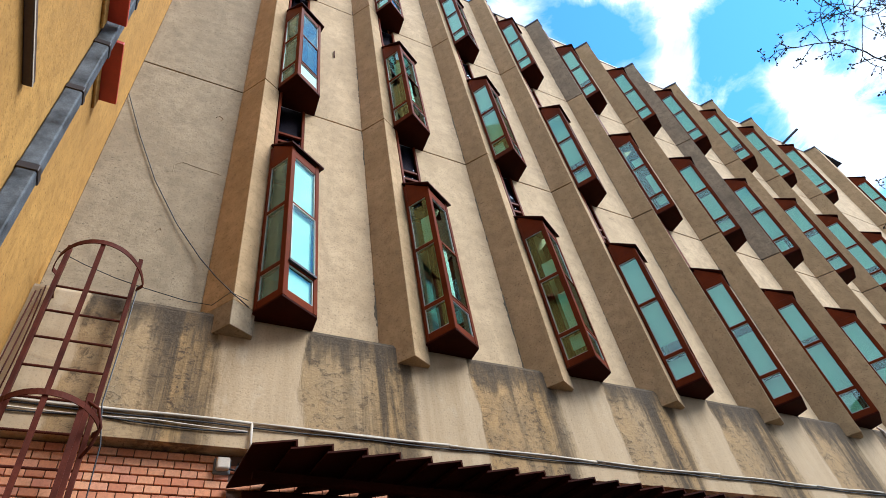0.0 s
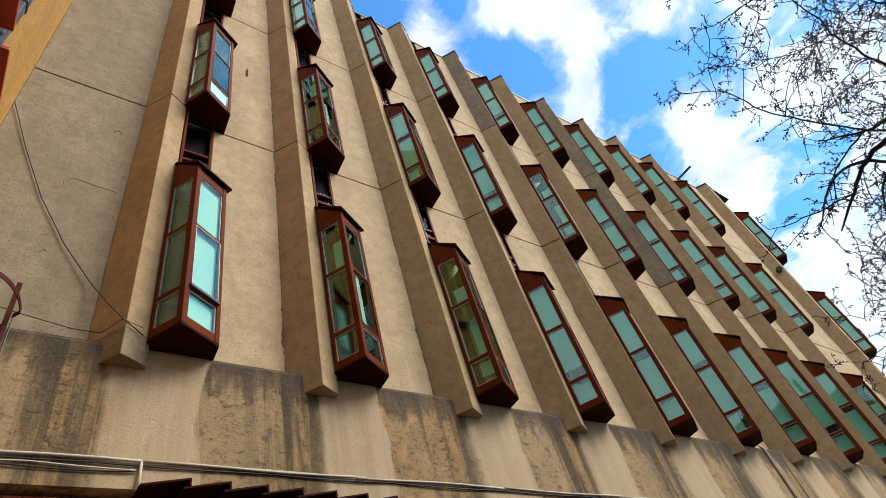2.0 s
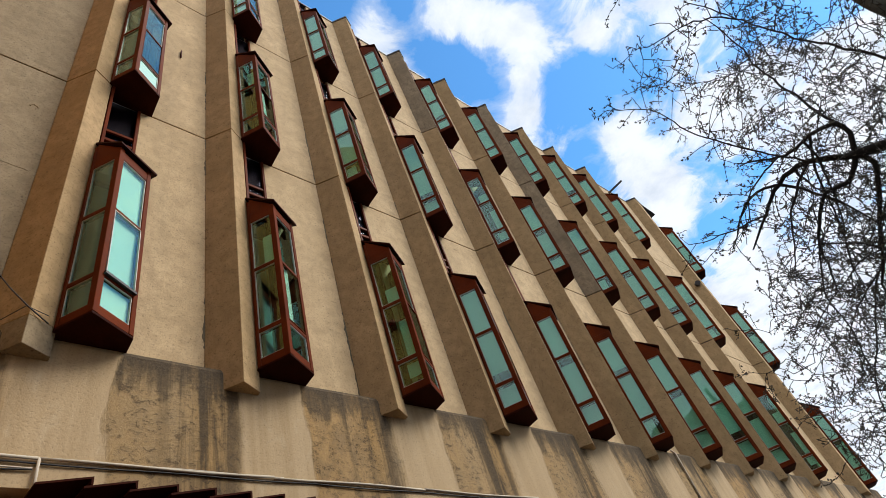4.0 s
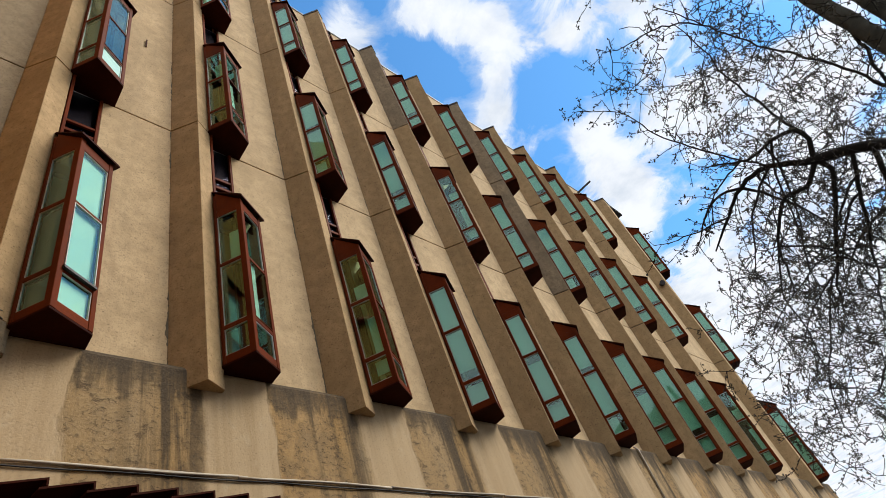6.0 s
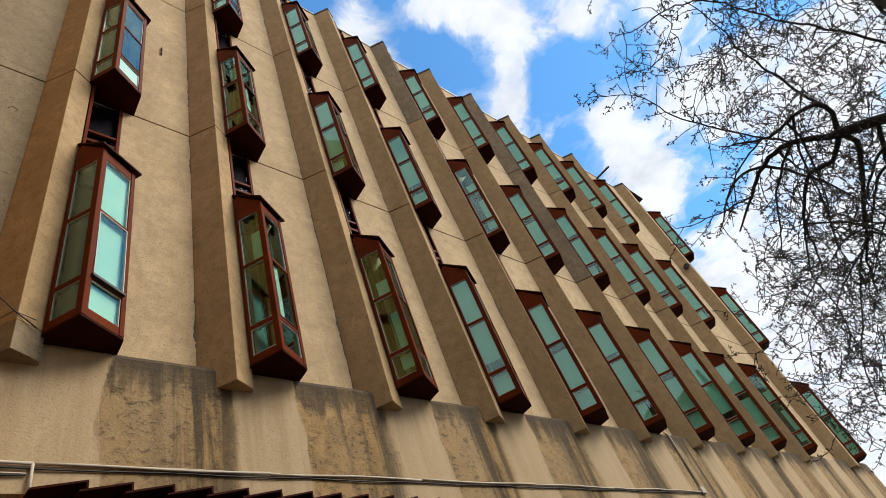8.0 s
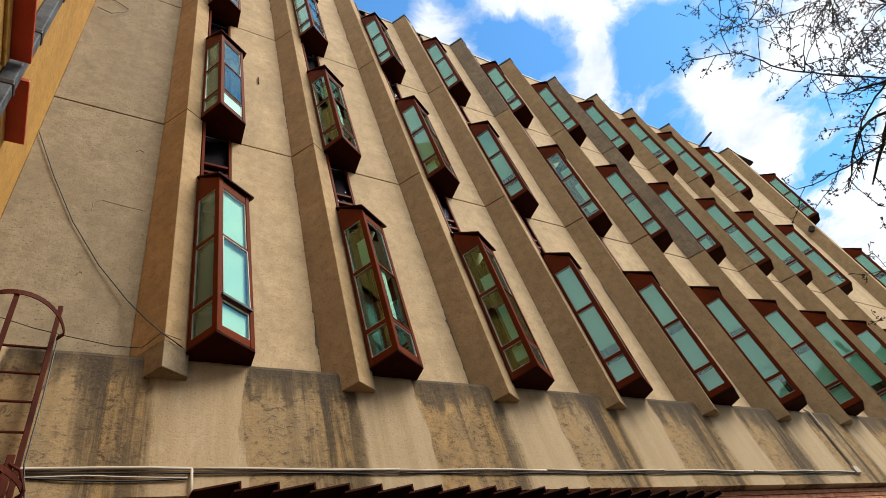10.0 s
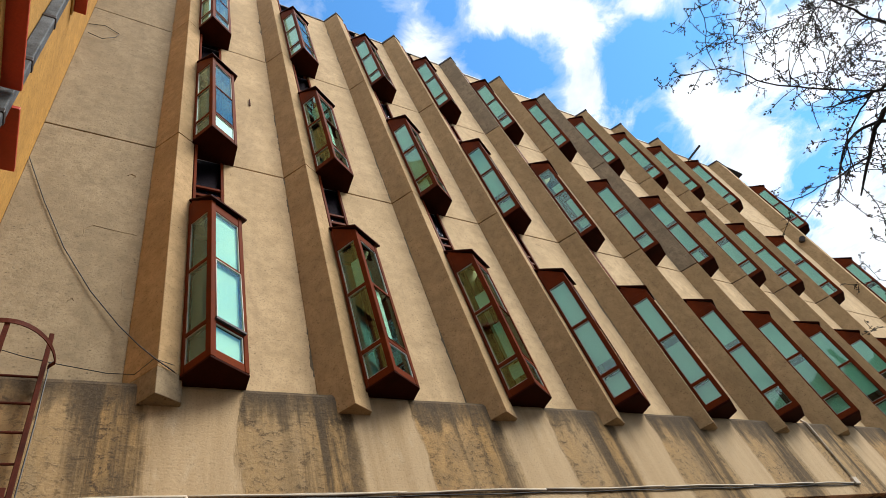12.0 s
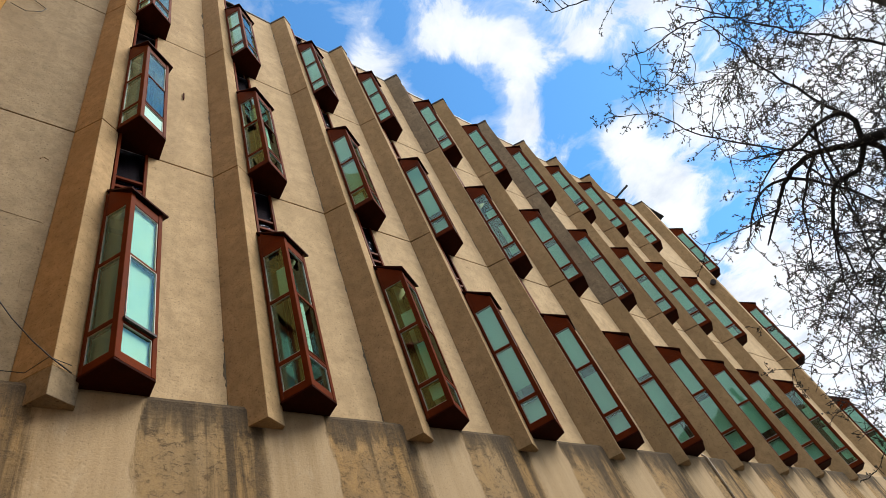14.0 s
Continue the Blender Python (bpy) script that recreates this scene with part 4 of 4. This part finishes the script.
def grow_tree():
    c = Crown()
    root = c.add((6.98, -6.62, 0.0), -1, 0.24, 0)
    low = c.limb(root, [(6.93, -6.58, 1.2), (6.90, -6.55, 2.6)], 0.22, 0.19, 0.15, 0.004)[-1]
    stem = c.limb(low, [(6.88, -6.60, 4.4), (6.86, -6.63, 6.4), (6.84, -6.66, 8.6), (6.6, -6.7, 11.0)], 0.125, 0.088, 0.15, 0.006)
    other = c.limb(low, [(7.02, -6.82, 4.3), (7.04, -6.98, 6.5), (7.04, -7.04, 8.6), (7.2, -7.2, 11.0)], 0.115, 0.088, 0.15, 0.006)
    main = c.limb(stem[len(stem) // 6], [(7.10, -6.2, 5.05), (7.16, -5.8, 5.55), (7.12, -5.22, 5.90)], 0.085, 0.062, 0.1, 0.008)
    f = main[-1]
    limbs = []
    for start, way, r0, r1 in (
            (f, [(7.04, -5.03, 6.05), (6.95, -4.74, 6.22), (6.97, -4.43, 6.18), (7.08, -4.08, 5.98), (7.16, -3.65, 5.78)], 0.042, 0.010),
            (f, [(6.99, -5.36, 6.08), (6.88, -5.31, 6.26), (6.84, -5.07, 6.36), (6.85, -4.72, 6.37), (6.68, -4.27, 6.63)], 0.034, 0.007),
            (f, [(6.94, -5.37, 6.16), (6.54, -5.28, 6.77), (6.06, -5.27, 7.37), (5.6, -5.25, 7.85)], 0.020, 0.006),
            (f, [(7.21, -4.97, 5.75), (7.19, -4.72, 5.8), (7.34, -4.32, 5.51), (7.59, -3.94, 4.94)], 0.032, 0.009),
            (f, [(7.21, -5.29, 5.71), (7.42, -4.94, 5.33), (7.64, -4.49, 4.85), (7.81, -4.21, 4.4)], 0.034, 0.010),
            (main[-4], [(7.19, -5.58, 5.68), (7.36, -5.33, 5.41), (7.6, -5.02, 4.91), (7.81, -4.65, 4.39)], 0.030, 0.010),
            (main[-6], [(7.35, -5.6, 5.3), (7.7, -5.4, 4.8), (8.0, -5.0, 4.2), (8.3, -4.4, 3.7)], 0.034, 0.010),
            (stem[-26], [(6.91, -6.31, 5.93), (6.57, -6.06, 6.54), (6.06, -5.66, 7.3), (5.37, -5.26, 8.07)], 0.024, 0.006),
            (stem[-16], [(6.3, -6.1, 8.3), (5.55, -5.47, 8.3), (4.89, -5.0, 8.6), (4.36, -4.3, 8.89)], 0.030, 0.006),
            (other[len(other) // 4], [(7.7, -6.3, 4.6), (8.4, -5.5, 4.6), (8.9, -4.6, 4.3), (9.3, -3.8, 3.9)], 0.05, 0.012)):
        limbs.append(c.limb(start, way, r0, r1, 0.09, 0.012, 1))
    limbs.append(c.limb(limbs[0][-14], [(6.29, -4.19, 7.13), (5.83, -4.03, 7.64), (5.51, -3.65, 7.92)], 0.014, 0.005, 0.09, 0.008, 1))
    limbs.append(c.limb(limbs[7][-9], [(5.6, -5.25, 7.85), (5.32, -4.44, 8.15)], 0.012, 0.005, 0.09, 0.012, 1))
    limbs.append(c.limb(limbs[0][-6], [(6.91, -3.4, 6.15), (6.8, -3.13, 6.25)], 0.012, 0.005, 0.09, 0.012, 1))
    # drooping boughs under the arching limbs
    for q in range(22):
        src = limbs[(0, 1, 3, 4, 5, 6, 9)[q % 7]]
        k = src[rng.integers(3, len(src) - 3)]
        way = np.array((rng.uniform(-0.25, 0.6), rng.uniform(-0.35, 0.9), rng.uniform(-0.5, 0.35)))
        c.shoot(k, way, rng.uniform(1.1, 2.2), min(c.r[k] * 0.75, 0.020), 0.006, 1, -0.07, 0.09)
    # branches that fill the crown, each from the nearest wood
    goals = []
    for n, cen, rad in ((300, (7.3, -5.6, 6.9), (2.1, 1.5, 1.9)), (420, (8.0, -4.5, 4.9), (1.5, 1.4, 1.5)), (190, (9.4, -3.7, 3.9), (1.5, 1.3, 1.2)), (45, (8.3, -3.3, 5.0), (1.0, 0.9, 0.9)), (30, (9.3, -2.9, 3.9), (1.5, 0.9, 0.8)), (50, (6.3, -4.9, 7.6), (1.5, 1.1, 1.1)),
                        (220, (8.0, -5.5, 5.3), (1.3, 1.2, 1.6))):
        while n:
            q = rng.uniform(-1, 1, 3)
            if np.linalg.norm(q) < 1:
                goals.append(q * np.array(rad) + np.array(cen))
                n -= 1
    goals = np.array([g for g in goals if g[2] > 2.4 and g[1] < -2.2])
    wood = [k for k in range(len(c.p)) if c.rank[k] == 1]
    dist = np.linalg.norm(goals[:, None] - np.array([c.p[k] for k in wood])[None], axis=2)
    who = np.array(wood)[dist.argmin(1)]
    dist = dist.min(1)
    left = np.ones(len(goals), bool)
    while left.any():
        j = np.where(left, dist, 1e9).argmin()
        left[j] = False
        k = who[j]
        if dist[j] < 0.12:
            continue
        a, b = c.p[k], goals[j]
        L = np.linalg.norm(b - a)
        mid = (a + b) / 2 + np.array((0, 0, 0.10 * L)) + rng.normal(0, 0.08 * L, 3)
        r0 = min(c.r[k] * 0.8, 0.009 + 0.007 * L)
        fresh = c.limb(k, [mid, b], r0, 0.0052, 0.09, 0.006, 1)
        d = np.linalg.norm(goals[:, None] - np.array([c.p[q] for q in fresh])[None], axis=2)
        near = d.min(1)
        u = near < dist
        dist[u] = near[u]
        who[u] = np.array(fresh)[d.argmin(1)[u]]
    # twigs and spurs
    for k in [k for k in range(len(c.p)) if c.rank[k] == 1 and c.r[k] < 0.03]:
        if rng.random() < 0.55:
            tw = c.shoot(k, c.fork(k, 0.62), rng.uniform(0.18, 0.62), min(c.r[k] * 0.85, 0.0055), 0.0036, 2, rng.uniform(-0.09, 0.05), 0.065)
            for q in tw[1:]:
                if rng.random() < 0.42:
                    c.shoot(q, c.fork(q, 0.7), rng.uniform(0.06, 0.2), 0.004, 0.0032, 3, 0.0, 0.045)
    return c


def build_tree():
    c = grow_tree()
    P, par, R, rank = np.array(c.p), c.par, c.r, c.rank
    n = len(P)
    tree = thing("tree", "bare spring tree with dark limbs, fine twigs and small opening buds", "tree")

    def skin(name, sel, sides, label, mat=M_BARK):
        V, F = [], []
        for k in sel:
            a, b = P[par[k]], P[k]
            d = unit(b - a)
            u = unit(np.cross(d, (0.31, 0.77, 0.55)))
            w = np.cross(d, u)
            r0, r1 = min(R[par[k]], R[k] * 1.25), R[k]
            base = len(V)
            for q, r in ((a - d * r0 * 0.3, r0), (b + d * r1 * 0.2, r1)):
                for s in range(sides):
                    g = 2 * math.pi * s / sides
                    V.append(tuple(q + (u * math.cos(g) + w * math.sin(g)) * r))
            for s in range(sides):
                F.append((base + s, base + (s + 1) % sides, base + sides + (s + 1) % sides, base + sides + s))
        me = bpy.data.meshes.new(name)
        me.from_pydata(V, [], F)
        me.materials.append(mat)
        for p in me.polygons:
            p.use_smooth = True
        ob = new(name, me)
        ob.parent = tree
        ob["label"] = label
        return ob

    skin("trunk", [k for k in range(1, n) if R[k] > 0.0855], 12, "grey mossy trunk and stems", M_TRUNK)
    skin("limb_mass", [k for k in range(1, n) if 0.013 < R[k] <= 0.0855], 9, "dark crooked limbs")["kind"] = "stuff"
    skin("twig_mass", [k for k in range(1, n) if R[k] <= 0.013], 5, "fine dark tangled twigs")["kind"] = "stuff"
    V, F = [], []
    for k in range(1, n):
        if rank[k] < 2 or rng.random() > (0.85 if rank[k] == 3 else 0.55):
            continue
        way = unit(P[k] - P[par[k]])
        for q in range(rng.integers(1, 4)):
            o = P[k] + rng.normal(0, 0.008, 3)
            a = unit(way * 0.6 + rng.normal(0, 0.7, 3))
            b = unit(np.cross(a, rng.normal(0, 1, 3)))
            up = np.cross(a, b)
            s = rng.uniform(0.012, 0.027)
            i = len(V)
            V += [tuple(o), tuple(o + a * s + b * s * 0.5 + up * s * 0.2), tuple(o + a * s * 2.0), tuple(o + a * s - b * s * 0.5 + up * s * 0.2), tuple(o + a * s - up * s * 0.3)]
            F += [(i, i + 1, i + 4), (i + 1, i + 2, i + 4), (i + 2, i + 3, i + 4), (i + 3, i, i + 4)]
    me = bpy.data.meshes.new("buds")
    me.from_pydata(V, [], F)
    me.materials.append(M_BUD)
    ob = new("bud_mass", me)
    ob.parent = tree
    ob["label"], ob["kind"] = "small brownish green opening buds", "stuff"


build_tree()

# ---------------------------------------------------------------- bricks under the band
def brick_mesh(w, h, d):
    bm = bmesh.new()
    box(bm, -w / 2, w / 2, 0, d, -h / 2, h / 2)
    bmesh.ops.bevel(bm, geom=bm.edges[:], offset=0.0025, segments=1, affect="EDGES")
    return mesh_of("brick", bm, M_BRICK)


BW, BH = 0.119, 0.0685
brick_me = brick_mesh(BW - 0.007, BH - 0.013, 0.05)
count = 0
for c in range(18):
    zc = ZB - 1.115 - BH * (c + 0.5)
    for i in range(16):
        x = X_LEFT + 0.06 + BW * (i + (0.5 if c % 2 else 0.0))
        if x > 0.27:
            continue
        ob = new("brick", brick_me)
        ob.parent = wall
        ob.location = (x, 0.3 + random.uniform(-0.002, 0.002), zc)
        count += 1
V, F = [], []


def add_brick(x, zc):
    o = random.uniform(-0.002, 0.002)
    b = len(V)
    for z in (zc - BH / 2 + 0.0065, zc + BH / 2 - 0.0065):
        for y in (0.3 + o, 0.35):
            for xx in (x - BW / 2 + 0.0035, x + BW / 2 - 0.0035):
                V.append((xx, y, z))
    for q in ((0, 1, 5, 4), (4, 5, 7, 6), (0, 2, 3, 1), (0, 4, 6, 2), (1, 3, 7, 5)):
        F.append(tuple(b + k for k in q))


for c in range(16):
    zc = ZB - 1.115 - BH * (c + 0.5)
    for i in range(200):
        x = 0.27 + BW * (i + (0.5 if c % 2 else 1.0))
        if x < X_END - 0.1 and (x > 5.5 or x < 0.45 or c < 8):
            add_brick(x, zc)
me = bpy.data.meshes.new("brickwork")
me.from_pydata(V, [], F)
me.materials.append(M_BRICK)
ob = new("brickwork", me)
ob.parent = wall
ob["kind"] = "stuff"
